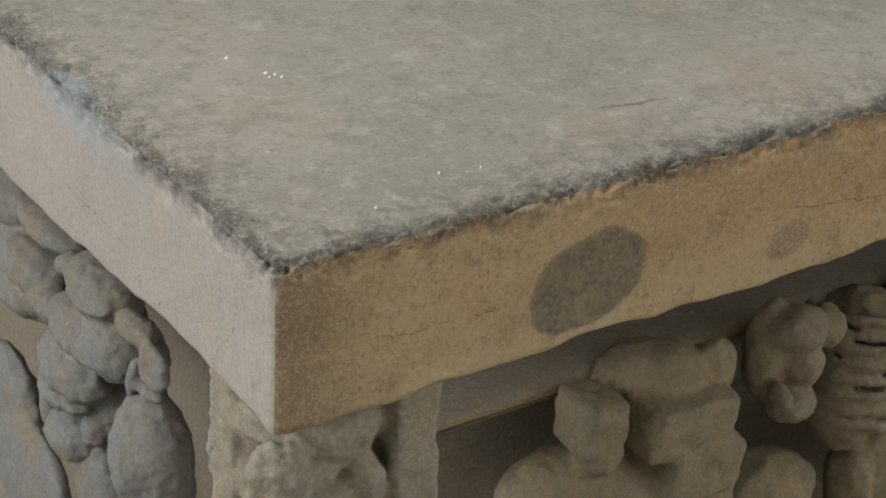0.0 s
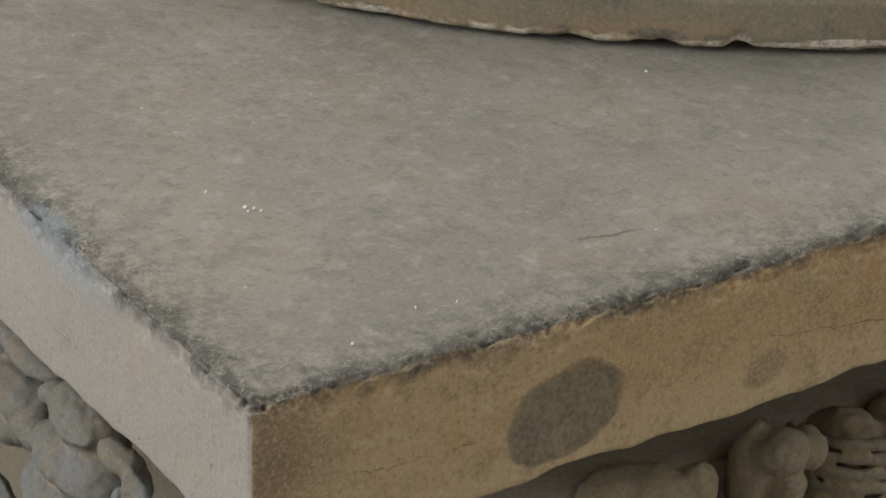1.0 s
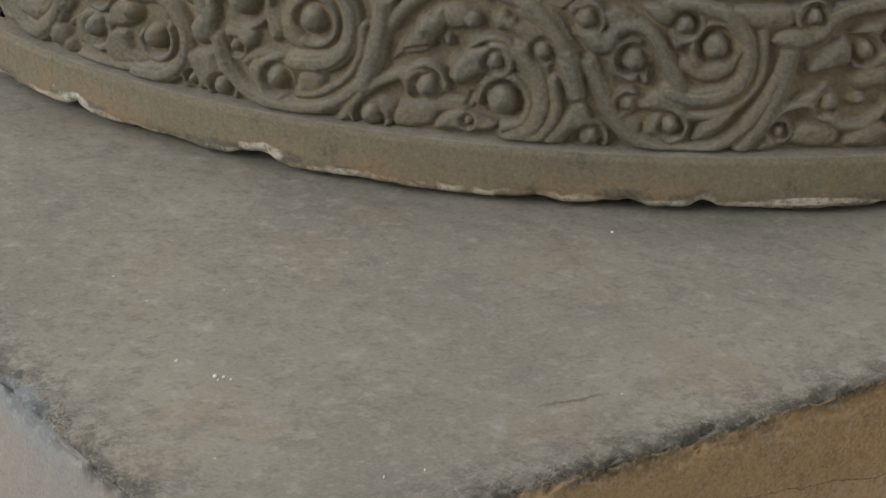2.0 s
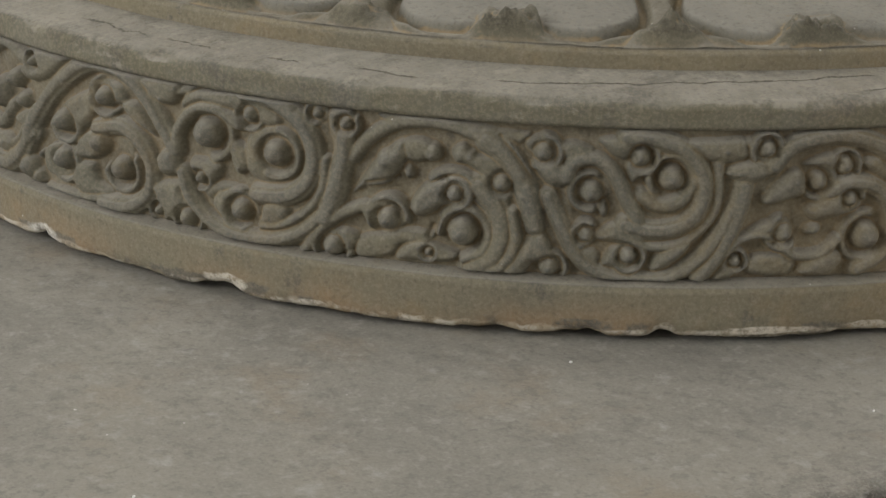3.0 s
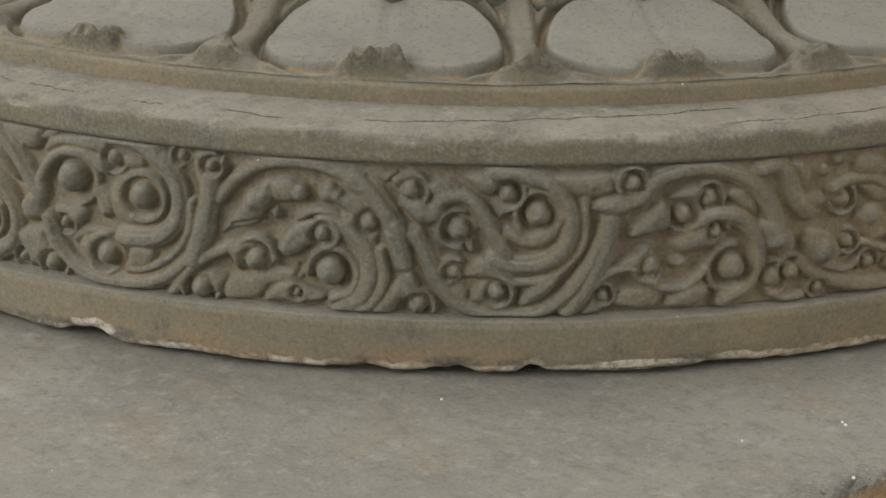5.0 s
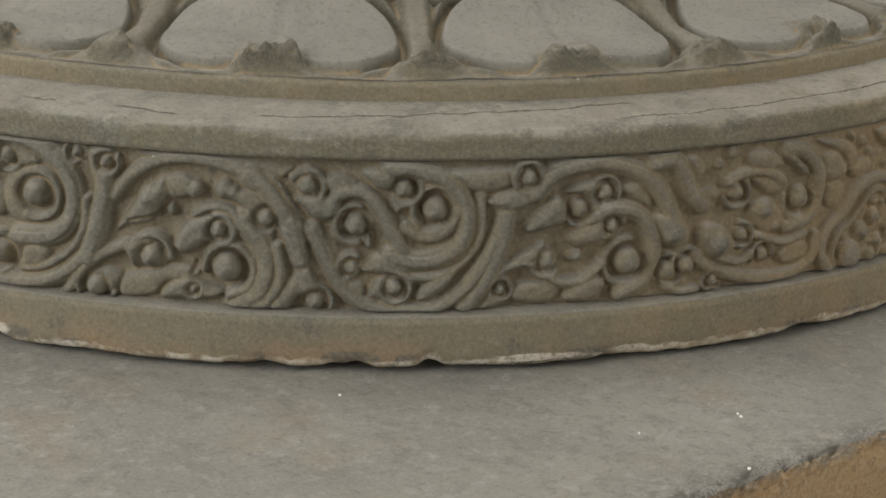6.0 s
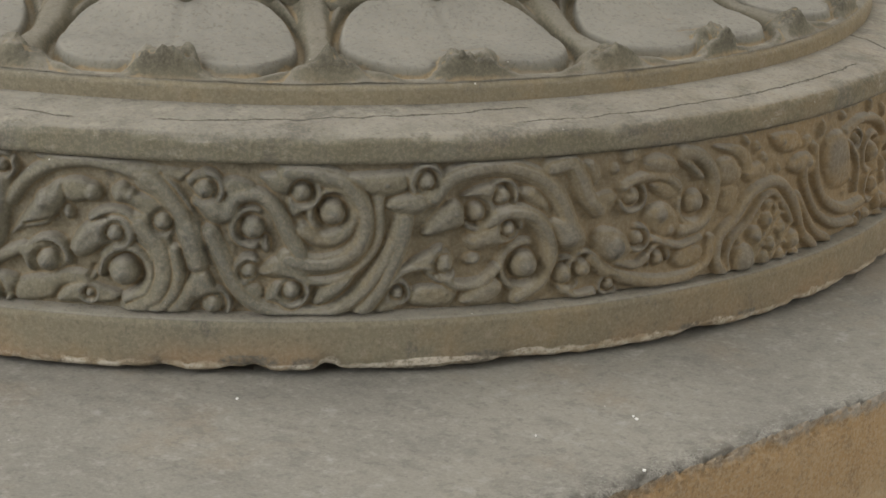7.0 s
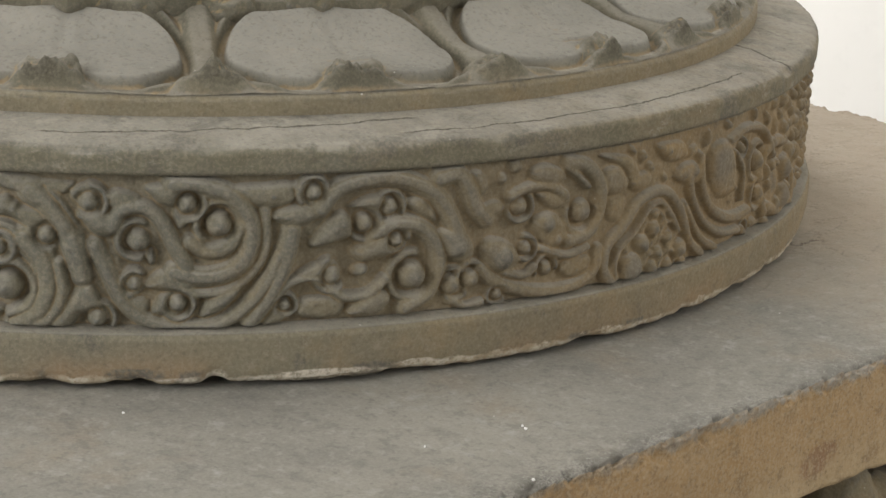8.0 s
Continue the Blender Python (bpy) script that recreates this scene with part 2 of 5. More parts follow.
def slab_front():
    s = Shade("tan_stone")
    col = s.mix(s.ramp(s.noise(7, 5), 0.3, 0.7), (0.395, 0.292, 0.168), (0.345, 0.24, 0.125))
    col = s.mix(s.ramp(s.x, 0.1, 0.5, 0.0, 0.4), col, (0.315, 0.185, 0.08))
    col = s.mix(s.ramp(s.z, 0.0, 0.055, 0.6, 0.0), col, (0.43, 0.335, 0.205))
    col = s.mix(s.math("MULTIPLY", s.ramp(s.noise(22, 6, 0.7), 0.52, 0.7), 0.6), col, (0.24, 0.165, 0.09))
    col = s.mix(s.math("MULTIPLY", s.ramp(s.noise(15, 5, 0.7, (1, 1, 3)), 0.56, 0.72), 0.6), col, (0.46, 0.37, 0.25))
    patch = s.spot(s.x, s.z, 0.2, 0.039, 0.0415, 0.029, 12, 0.07, 0.28, 30)
    small = s.spot(s.x, s.z, 0.349, 0.027, 0.017, 0.011, 20, 0.2, 0.4)
    col = s.mix(s.math("MULTIPLY", small, 0.7), col, (0.2, 0.145, 0.09))
    red = s.spot(s.x, s.z, 0.953, 0.031, 0.024, 0.013, 12, 0.25, 0.5)
    col = s.mix(s.math("MULTIPLY", red, s.ramp(s.noise(75, 4, 0.7), 0.38, 0.58, 0.15, 0.75)), col, (0.21, 0.115, 0.065))
    corner = s.math("MULTIPLY", s.ramp(s.x, 0.0, 0.085, 1.0, 0.0), s.ramp(s.noise(40, 5, 0.7), 0.22, 0.52))
    col = s.mix(s.math("MULTIPLY", corner, 0.75), col, (0.15, 0.11, 0.07))
    top = s.math("MULTIPLY_ADD", s.math("SUBTRACT", s.noise(34, 6, 0.75, (1, 1, 0.5)), 0.5), 0.035, s.z)
    col = s.mix(s.math("MULTIPLY", s.ramp(top, 0.0885, 0.097, 0.0, 0.9), s.ramp(s.x, 0.45, 0.9, 1.0, 0.25)), col, (0.075, 0.067, 0.056))
    col = s.mix(s.math("MULTIPLY", s.ramp(top, 0.088, 0.094), s.math("MULTIPLY", s.ramp(s.x, 0.5, 0.9), s.ramp(s.noise(150, 4, 0.7), 0.36, 0.5, 0.3, 0.9))), col, (0.29, 0.275, 0.245))
    col = s.mix(s.math("MULTIPLY", s.ramp(top, 0.066, 0.09), s.ramp(s.noise(60, 4), 0.5, 0.65, 0.0, 0.6)), col, (0.2, 0.15, 0.095))
    crack = s.math("MAXIMUM", s.math("MULTIPLY", s.line(s.x, s.z, 0.065, 0.15, 0.039, -0.04, 0.0008, 0.007), s.ramp(s.noise(45, 3), 0.4, 0.55)), s.line(s.x, s.z, 0.35, 0.55, 0.034, -0.14, 0.0006))
    col = s.mix(s.math("MULTIPLY", crack, 0.6), col, (0.13, 0.07, 0.035))
    col = s.mix(s.math("MULTIPLY", s.ramp(s.noise(48, 6, 0.75), 0.52, 0.66), 0.6), col, (0.215, 0.155, 0.092))
    col = grained(s, col, (0.17, 0.125, 0.075), (0.48, 0.41, 0.3), 0.32)
    pore = s.ramp(s.noise(130, 4, 0.7), 0.62, 0.7)
    col = s.mix(s.math("MULTIPLY", pore, 0.6), col, (0.14, 0.1, 0.06))
    col = s.mix(s.math("MULTIPLY", patch, s.ramp(s.noise(48, 5, 0.7), 0.35, 0.6, 0.6, 0.85)), col, s.mix(s.ramp(s.noise(300, 3), 0.35, 0.65), (0.095, 0.088, 0.066), (0.16, 0.145, 0.108)))
    h = s.math("MULTIPLY_ADD", s.noise(70, 5, 0.7), 1.2, s.math("MULTIPLY", s.noise(360, 4, 0.7), 0.5))
    h = s.math("MULTIPLY_ADD", patch, -0.5, s.math("MULTIPLY_ADD", crack, -1.2, h))
    return s.done(col, h, 0.5, 0.002)


def slab_side():
    s = Shade("pale_grey_stone")
    col = s.mix(s.ramp(s.noise(7, 5), 0.35, 0.7), (0.325, 0.302, 0.27), (0.295, 0.28, 0.258))
    col = s.mix(s.math("MULTIPLY", s.ramp(s.noise(12, 5, 0.7), 0.5, 0.7), 0.4), col, (0.36, 0.30, 0.23))
    top = s.math("MULTIPLY_ADD", s.math("SUBTRACT", s.noise(30, 6, 0.75), 0.5), 0.05, s.z)
    col = s.mix(s.ramp(top, 0.085, 0.103), col, (0.12, 0.12, 0.115))
    blue = s.spot(s.y, s.z, 0.235, 0.09, 0.06, 0.014, 0, 0.6, 0.9, 90)
    col = s.mix(s.math("MULTIPLY", blue, 0.4), col, (0.27, 0.33, 0.38))
    crack = s.math("MULTIPLY", s.line(s.y, s.z, 0.17, 0.30, 0.034, 0.03, 0.0007, 0.006), s.ramp(s.noise(40, 3), 0.38, 0.55))
    col = s.mix(s.math("MULTIPLY", crack, 0.55), col, (0.15, 0.11, 0.08))
    pit = s.ramp(s.noise(75, 4, 0.7, (1, 1, 0.45)), 0.64, 0.7)
    col = s.mix(s.math("MULTIPLY", pit, 0.5), col, (0.2, 0.175, 0.15))
    col = grained(s, col, (0.2, 0.185, 0.168), (0.44, 0.42, 0.39), 0.26)
    h = s.math("MULTIPLY_ADD", s.noise(70, 5, 0.7), 1.2, s.math("MULTIPLY", s.noise(360, 4, 0.7), 0.6))
    h = s.math("MULTIPLY_ADD", pit, -0.8, s.math("MULTIPLY_ADD", crack, -1.0, h))
    return s.done(col, h, 0.55, 0.002)


def carved_stone(name, ochre=1.0, chips=False, dust_from=0.55, cracks=False, tone=1.0, patina=(0.125, 0.123, 0.112), cool=0.0, scroll=False, warm=0.0, hollow=(0.27, 0.195, 0.108), pale=1.0, stubs=False, side=0.0):
    """Sandstone of the carvings: ochre in the hollows, grey patina on the bosses, dust on top."""
    s = Shade(name)

    def c(r, g, b):
        return (r * tone, g * tone, b * tone)

    col = s.mix(s.ramp(s.noise(8, 5), 0.35, 0.68), c(0.176, 0.163, 0.119), c(0.14, 0.134, 0.104))
    if cool:
        col = s.mix(s.ramp(s.noise(11, 4), 0.3, 0.62, 0.3, cool), col, (0.178, 0.185, 0.189))
    col = s.mix(s.math("MULTIPLY", s.ramp(s.noise(14, 5, 0.7), 0.5, 0.68), 0.4 * ochre), col, c(0.235, 0.175, 0.098))
    if warm:
        col = s.mix(s.ramp(s.noise(10, 4), 0.3, 0.6, warm * 0.6, warm), col, (0.265, 0.2, 0.105))
    if side:
        col = s.mix(s.math("MULTIPLY", s.ramp(s.x, -0.42, 0.1), s.ramp(s.noise(9, 5, 0.65), 0.25, 0.65, 0.4 * side, side)), col, (0.265, 0.178, 0.083))
    if scroll:
        att = s.n.new("ShaderNodeAttribute")
        att.attribute_name = "relief"
        high = s.math("MULTIPLY_ADD", s.math("SUBTRACT", s.noise(40, 4), 0.5), 4.0, att.outputs["Fac"])
        col = s.mix(s.ramp(high, 6.0, 2.0, 0.0, 0.3), col, (0.205, 0.155, 0.096))
        col = s.mix(s.ramp(high, 8.0, 12.5, 0.0, 0.6), col, patina)
    col = s.mix(s.ramp(s.point, 0.505, 0.56, 0.0, 0.75), col, patina)
    col = s.mix(s.ramp(s.point, 0.492, 0.44, 0.0, 0.5 * ochre), col, hollow)
    col = s.mix(s.math("MULTIPLY", s.ramp(s.noise(30, 5, 0.7), 0.6, 0.72), 0.6), col, c(0.09, 0.087, 0.078))
    col = s.mix(s.math("MULTIPLY", s.ramp(s.noise(55, 5, 0.75), 0.56, 0.7), 0.4), col, c(0.29, 0.255, 0.2))
    dust = s.ramp(s.math("MULTIPLY_ADD", s.math("SUBTRACT", s.noise(24, 5), 0.5), 0.35, s.up), dust_from, dust_from + 0.4)
    dusty = s.mix(s.ramp(s.noise(18, 5, 0.7), 0.38, 0.66), tuple(pale * k for k in (0.225, 0.212, 0.182)), tuple(pale * k for k in (0.285, 0.27, 0.235)))
    col = s.mix(s.math("MULTIPLY", dust, s.ramp(s.noise(45, 5, 0.7), 0.3, 0.6, 0.6, 0.9)), col, dusty)
    h = s.math("MULTIPLY_ADD", s.noise(80, 5, 0.7), 1.0, s.math("MULTIPLY", s.noise(380, 4, 0.7), 0.5))
    if chips:
        low = s.math("MULTIPLY_ADD", s.math("SUBTRACT", s.noise(30, 5, 0.7), 0.5), 0.016, s.z)
        col = s.mix(s.math("MULTIPLY", s.ramp(low, 0.0, 0.045, 1.0, 0.0), s.ramp(s.noise(6, 4), 0.42, 0.65, 0.0, 0.75)), col, (0.285, 0.19, 0.108))
        scar = s.math("MULTIPLY", s.ramp(low, 0.014, 0.017, 1.0, 0.0), s.ramp(s.noise(17, 3), 0.54, 0.58))
        col = s.mix(s.math("MULTIPLY", scar, 0.8), col, (0.12, 0.112, 0.095))
        rim = s.math("MULTIPLY", s.ramp(low, 0.0095, 0.012, 1.0, 0.0), s.math("MULTIPLY", s.ramp(s.noise(26, 6, 0.7), 0.42, 0.54), s.ramp(s.noise(120, 5, 0.75), 0.34, 0.5, 0.25, 1.0)))
        col = s.mix(s.math("MULTIPLY", rim, 0.85), col, s.mix(s.ramp(s.noise(60, 3), 0.4, 0.6), (0.42, 0.36, 0.27), (0.6, 0.56, 0.48)))
        th = s.math("ARCTAN2", s.x, s.math("MULTIPLY", s.y, -1.0))
        for at, tall, ru, rv, tone2 in ((-1.36, 0.011, 0.030, 0.007, (0.62, 0.6, 0.55)), (-1.075, 0.013, 0.028, 0.007, (0.6, 0.56, 0.48)), (-0.965, 0.008, 0.02, 0.004, (0.6, 0.56, 0.48)), (-0.66, 0.013, 0.030, 0.005, (0.13, 0.12, 0.1)),
                                        (-0.575, 0.010, 0.012, 0.006, (0.5, 0.46, 0.38)), (-0.46, 0.011, 0.05, 0.003, (0.58, 0.53, 0.45)), (-0.35, 0.012, 0.02, 0.003, (0.56, 0.51, 0.43))):
            col = s.mix(s.math("MULTIPLY", s.spot(th, s.z, at, tall, ru, rv, 0, 0.2, 0.6, 70), s.ramp(s.noise(150, 5, 0.75), 0.36, 0.56, 0.2, 0.95)), col, tone2)
        crest = s.math("MULTIPLY_ADD", s.math("SUBTRACT", s.noise(26, 5, 0.75), 0.5), 0.022, s.z)
        broken = s.math("MULTIPLY", s.ramp(crest, 0.0105, 0.013, 1.0, 0.0), s.ramp(th, -0.45, -0.3))
        col = s.mix(s.math("MULTIPLY", broken, s.ramp(s.noise(110, 5, 0.75), 0.38, 0.54, 0.1, 0.9)), col, s.mix(s.ramp(s.noise(70, 4), 0.4, 0.62), (0.34, 0.27, 0.18), (0.56, 0.5, 0.4)))
        wash = s.math("MULTIPLY", s.ramp(low, 0.012, 0.016, 1.0, 0.0), s.ramp(s.noise(9, 3), 0.62, 0.66))
        col = s.mix(s.math("MULTIPLY", wash, 0.75), col, (0.58, 0.55, 0.49))
    if stubs:  # broken outer ends dark and rough, their faces' shade put into the colour; the sunk borders ochre
        out = s.math("SQRT", s.math("MULTIPLY_ADD", s.x, s.x, s.math("MULTIPLY", s.y, s.y)))
        raw = s.math("MULTIPLY", s.ramp(out, 0.594, 0.607), s.ramp(s.noise(42, 6, 0.75), 0.44, 0.6))
        raw = s.math("MULTIPLY", raw, s.ramp(s.z, 0.215, 0.223))
        col = s.mix(s.math("MULTIPLY", raw, 0.8), col, (0.07, 0.068, 0.056))
        h = s.math("MULTIPLY_ADD", raw, s.math("MULTIPLY", s.noise(160, 4, 0.75), 3.0), h)
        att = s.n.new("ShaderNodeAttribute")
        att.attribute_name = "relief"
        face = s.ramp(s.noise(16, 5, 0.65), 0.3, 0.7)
        # lobes go paler grey, the ground between them darker olive
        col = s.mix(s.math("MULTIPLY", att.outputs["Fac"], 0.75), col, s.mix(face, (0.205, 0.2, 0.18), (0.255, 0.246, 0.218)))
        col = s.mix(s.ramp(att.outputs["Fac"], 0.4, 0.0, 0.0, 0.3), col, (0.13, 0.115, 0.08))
        sunk = s.math("MULTIPLY", s.ramp(s.point, 0.494, 0.47), s.ramp(s.noise(16, 4), 0.4, 0.6, 0.2, 0.8))
        col = s.mix(sunk, col, (0.25, 0.19, 0.11))
    if cracks:
        rr = s.math("SQRT", s.math("MULTIPLY_ADD", s.x, s.x, s.math("MULTIPLY", s.y, s.y)))
        th = s.math("ARCTAN2", s.x, s.math("MULTIPLY", s.y, -1.0))
        gap = s.math("MAXIMUM", s.line(th, rr, -0.77, -0.33, 0.653, -0.045, 0.0014, 0.005, 26), s.line(th, rr, -0.36, 0.24, 0.667, -0.01, 0.0014, 0.006, 26))
        gap = s.math("MAXIMUM", gap, s.line(th, rr, -0.93, -0.86, 0.664, 0.1, 0.0016, 0.004))
        gap = s.math("MAXIMUM", gap, s.line(rr, th, 0.615, 0.69, 0.37, -0.6, 0.004, 0.012))
        gap = s.math("MAXIMUM", gap, s.math("MULTIPLY", s.line(th, rr, -1.35, -1.0, 0.662, 0.02, 0.0013, 0.008), s.ramp(s.noise(20, 3), 0.45, 0.55)))
        gap = s.math("MULTIPLY", gap, s.ramp(s.up, 0.5, 0.8))
        col = s.mix(s.math("MULTIPLY", gap, 0.85), col, (0.05, 0.045, 0.035))
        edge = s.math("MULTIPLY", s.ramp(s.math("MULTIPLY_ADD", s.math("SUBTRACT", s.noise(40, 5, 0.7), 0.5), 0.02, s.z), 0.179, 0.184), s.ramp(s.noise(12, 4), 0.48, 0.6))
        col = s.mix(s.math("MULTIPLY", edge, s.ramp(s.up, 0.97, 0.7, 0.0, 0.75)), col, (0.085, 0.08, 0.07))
        h = s.math("MULTIPLY_ADD", gap, -2.0, h)
        green = s.math("MULTIPLY", s.ramp(s.up, 0.8, 0.4), s.ramp(s.noise(13, 6, 0.75, (1, 1, 2)), 0.38, 0.6, 0.3, 0.85))
        col = s.mix(green, col, (0.135, 0.124, 0.083))
        flake = s.spot(th, s.z, -0.44, 0.1835, 0.085, 0.003, 0, 0.3, 0.8, 60)
        col = s.mix(s.math("MULTIPLY", flake, s.ramp(s.noise(90, 4), 0.4, 0.62, 0.0, 0.45)), col, (0.33, 0.31, 0.265))
        col = s.mix(s.math("MULTIPLY", flake, s.ramp(s.noise(70, 4), 0.56, 0.66, 0.0, 0.5)), col, (0.09, 0.086, 0.075))
        col = s.mix(s.math("MULTIPLY", s.ramp(s.noise(21, 6, 0.75), 0.49, 0.64), 0.65), col, (0.11, 0.104, 0.09))
        col = s.mix(s.math("MULTIPLY", s.ramp(s.noise(33, 6, 0.75, (1, 1, 2)), 0.56, 0.68), 0.5), col, (0.33, 0.31, 0.26))
    speck = s.math("MULTIPLY", s.ramp(s.cells(70), 0.05, 0.07, 1.0, 0.0), s.ramp(s.noise(13, 2), 0.62, 0.66))
    col = s.mix(speck, col, (0.5, 0.48, 0.44))
    col = grained(s, col, c(0.09, 0.078, 0.056), c(0.33, 0.29, 0.22), 0.24)
    return s.done(col, h, 0.5, 0.0018)


def plain(name, colour, spread=0.05):
    s = Shade(name, 0.8)
    col = s.mix(s.ramp(s.noise(1.4, 5), 0.3, 0.7), colour, tuple(c * (1 - spread) for c in colour))
    col = s.mix(s.math("MULTIPLY", s.ramp(s.noise(14, 5), 0.5, 0.75), 0.4), col, tuple(c * (1 - 2 * spread) for c in colour))
    return s.done(col, s.noise(120, 4), 0.15, 0.001)


M_TOP, M_SIDE, M_LEFT = slab_top(), slab_front(), slab_side()
M_DRUM = carved_stone("brown_grey_stone", tone=0.95, scroll=True, side=0.8)
M_RING = carved_stone("ochre_ring_stone", warm=0.25, side=0.3)
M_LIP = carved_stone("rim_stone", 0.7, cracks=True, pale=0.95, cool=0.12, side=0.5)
M_FOOT = carved_stone("foot_stone", chips=True, warm=0.1, side=0.45)
# lotus tone is lowered to hold the shade of its steep, unlit faces
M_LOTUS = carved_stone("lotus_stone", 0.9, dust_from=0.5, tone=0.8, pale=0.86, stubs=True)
M_BASE = carved_stone("pedestal_stone", 1.3, warm=0.6, dust_from=0.92, tone=1.1, patina=(0.17, 0.155, 0.13), hollow=(0.32, 0.215, 0.115))
M_CORNER = carved_stone("corner_figure_stone", 1.0, dust_from=0.9, tone=1.45, cool=0.5, warm=0.3, patina=(0.27, 0.26, 0.235), hollow=(0.33, 0.23, 0.13))
M_GREY = carved_stone("grey_figure_stone", 1.2, dust_from=0.9, tone=1.0, cool=0.95, patina=(0.2, 0.208, 0.212), hollow=(0.33, 0.24, 0.155))
M_WALL = plain("white_plaster", (0.77, 0.76, 0.735))
M_FLOOR = plain("floor_stone", (0.12, 0.105, 0.09), 0.15)
M_WHITE = plain("white_paint_drop", (0.75, 0.74, 0.72))

# ---- hall ----
def wall_with_windows(name, axis, at, out, lo, hi, openings):
    """A wall 0.2 m thick across the axis, with rectangular window openings (from, to, sill, head)."""
    bm = bmesh.new()

    def piece(a, b, z0, z1):
        if b - a > 1e-4 and z1 - z0 > 1e-4:
            c0, c1 = sorted((at, at + out))
            box(bm, *((c0, a, z0, c1, b, z1) if axis == "x" else (a, c0, z0, b, c1, z1)))

    cur = lo
    for a, b, sill, head in openings:
        piece(cur, a, 0, 5)
        piece(a, b, 0, sill)
        piece(a, b, head, 5)
        cur = b
    piece(cur, hi, 0, 5)
    return tagged(part(name, bm, M_WALL, flat=True), "plain white plastered wall of the hall", "wall", kind="structure")


wall_with_windows("wall_west", "x", -3.5, -0.2, -3.7, 6.2, [(-0.6, 1.6, 1.4, 4.1), (2.7, 4.9, 1.4, 4.1)])
wall_with_windows("wall_east", "x", 5.2, 0.2, -3.7, 6.2, [])
# openings below are unseen too, cut where the added lamps stand
wall_with_windows("wall_south", "y", -3.5, -0.2, -3.5, 5.2, [(2.3, 4.5, 1.4, 4.1)])
wall_with_windows("wall_north", "y", 6.0, 0.2, -3.5, 5.2, [(2.4, 4.6, 1.4, 4.1)])
bm = bmesh.new()
box(bm, -3.7, -3.7, -0.2, 5.4, 6.2, 0)
tagged(part("floor", bm, M_FLOOR, flat=True), "grey stone floor of the hall", "floor", kind="structure")
bm = bmesh.new()
box(bm, -3.7, -3.7, 5, 5.4, 6.2, 5.2)
tagged(part("ceiling", bm, M_WALL, flat=True), "white plaster ceiling of the hall", "ceiling", kind="structure")

# ---- slab ----
slab = tagged(new("stone_slab"), "square worn sandstone slab, grey dusty top, tan edges", "stone slab")
slab.location = (0, 0, TOP - THICK)


def slab_face(name, u, v, place, material, label):
    """One face of the worn slab: a grid with rounded, chipped edges. Local z runs 0..THICK."""
    uu, vv = np.meshgrid(u, v)
    p = place(uu.ravel(), vv.ravel())
    lo, hi = np.array([0, 0, 0.0]), np.array([SX, SY, THICK])
    r = 0.0055 + 0.003 * fbm(p, 9, 3, 5)[:, None]
    q = np.clip(p, lo + r, hi - r)
    d = p - q
    d = d / np.maximum(np.linalg.norm(d, axis=1)[:, None], 1e-9)
    p2 = q + d * r + d * (0.002 * fbm(p, 14, 3, 1) + 0.0007 * fbm(p, 55, 2, 9))[:, None]
    # crusty bites along the upper edges
    side = np.minimum(np.minimum(p[:, 0], p[:, 1]), np.minimum(SX - p[:, 0], SY - p[:, 1]))
    near = np.exp(-((THICK - p[:, 2]) ** 2 + np.maximum(side, 0) ** 2) / 0.013 ** 2)
    bite = np.clip(fbm(p, 48, 4, 31) + 0.12, 0, 1) * 0.009 + np.clip(fbm(p, 150, 3, 43), -0.4, 1) * 0.005
    p2[:, 2] -= near * bite
    inward = np.stack([np.where(p[:, 0] < 0.02, 1, 0), np.where(p[:, 1] < 0.02, 1, 0), 0 * side], 1)
    p2 += inward * (near * bite * 0.8)[:, None]
    # shallow hollows over the top
    p2[:, 2] += np.where(p[:, 2] > THICK - 1e-6, 0.0006 * fbm(p, 30, 2, 83), 0)
    # the lower edges dip and wave a little
    low = np.exp(-(p[:, 2] / 0.02) ** 2)
    p2[:, 2] += low * (0.004 * fbm(p, 7, 3, 61) + 0.002 * fbm(p, 40, 2, 67) + (0.003 * np.exp(-((p[:, 1] - 0.10) / 0.07) ** 2) - 0.004 * smooth(0.12, 0.3, p[:, 1])) * (p[:, 0] < 0.01))
    return sheet(name, p2.reshape(len(v), len(u), 3), material, slab, label)


EDGE_X = np.concatenate([np.linspace(0, 0.03, 25)[:-1], np.linspace(0.03, SX - 0.02, 640), np.linspace(SX - 0.02, SX, 8)[1:]])
EDGE_Y = np.concatenate([np.linspace(0, 0.03, 25)[:-1], np.linspace(0.03, SY - 0.02, 520), np.linspace(SY - 0.02, SY, 8)[1:]])
EDGE_Z = np.concatenate([np.linspace(0, 0.07, 30)[:-1], np.linspace(0.07, THICK, 30)])
slab_face("top_face", EDGE_X, EDGE_Y, lambda a, b: np.stack([a, b, 0 * a + THICK], 1), M_TOP, "dusty grey top with fine cracks")
slab_face("front_face", np.linspace(0, SX, 1000), EDGE_Z, lambda a, b: np.stack([a, 0 * a, b], 1), M_SIDE, "tan ochre front edge with dark stains")
slab_face("side_face", np.linspace(SY, 0, 1000), EDGE_Z, lambda a, b: np.stack([0 * a, a, b], 1), M_LEFT, "pale grey side edge")
slab_face("side_face", np.linspace(0, SY, 200), np.linspace(0, THICK, 12), lambda a, b: np.stack([0 * a + SX, a, b], 1), M_SIDE, "tan side edge")
slab_face("back_face", np.linspace(SX, 0, 200), np.linspace(0, THICK, 12), lambda a, b: np.stack([a, 0 * a + SY, b], 1), M_SIDE, "tan back edge")
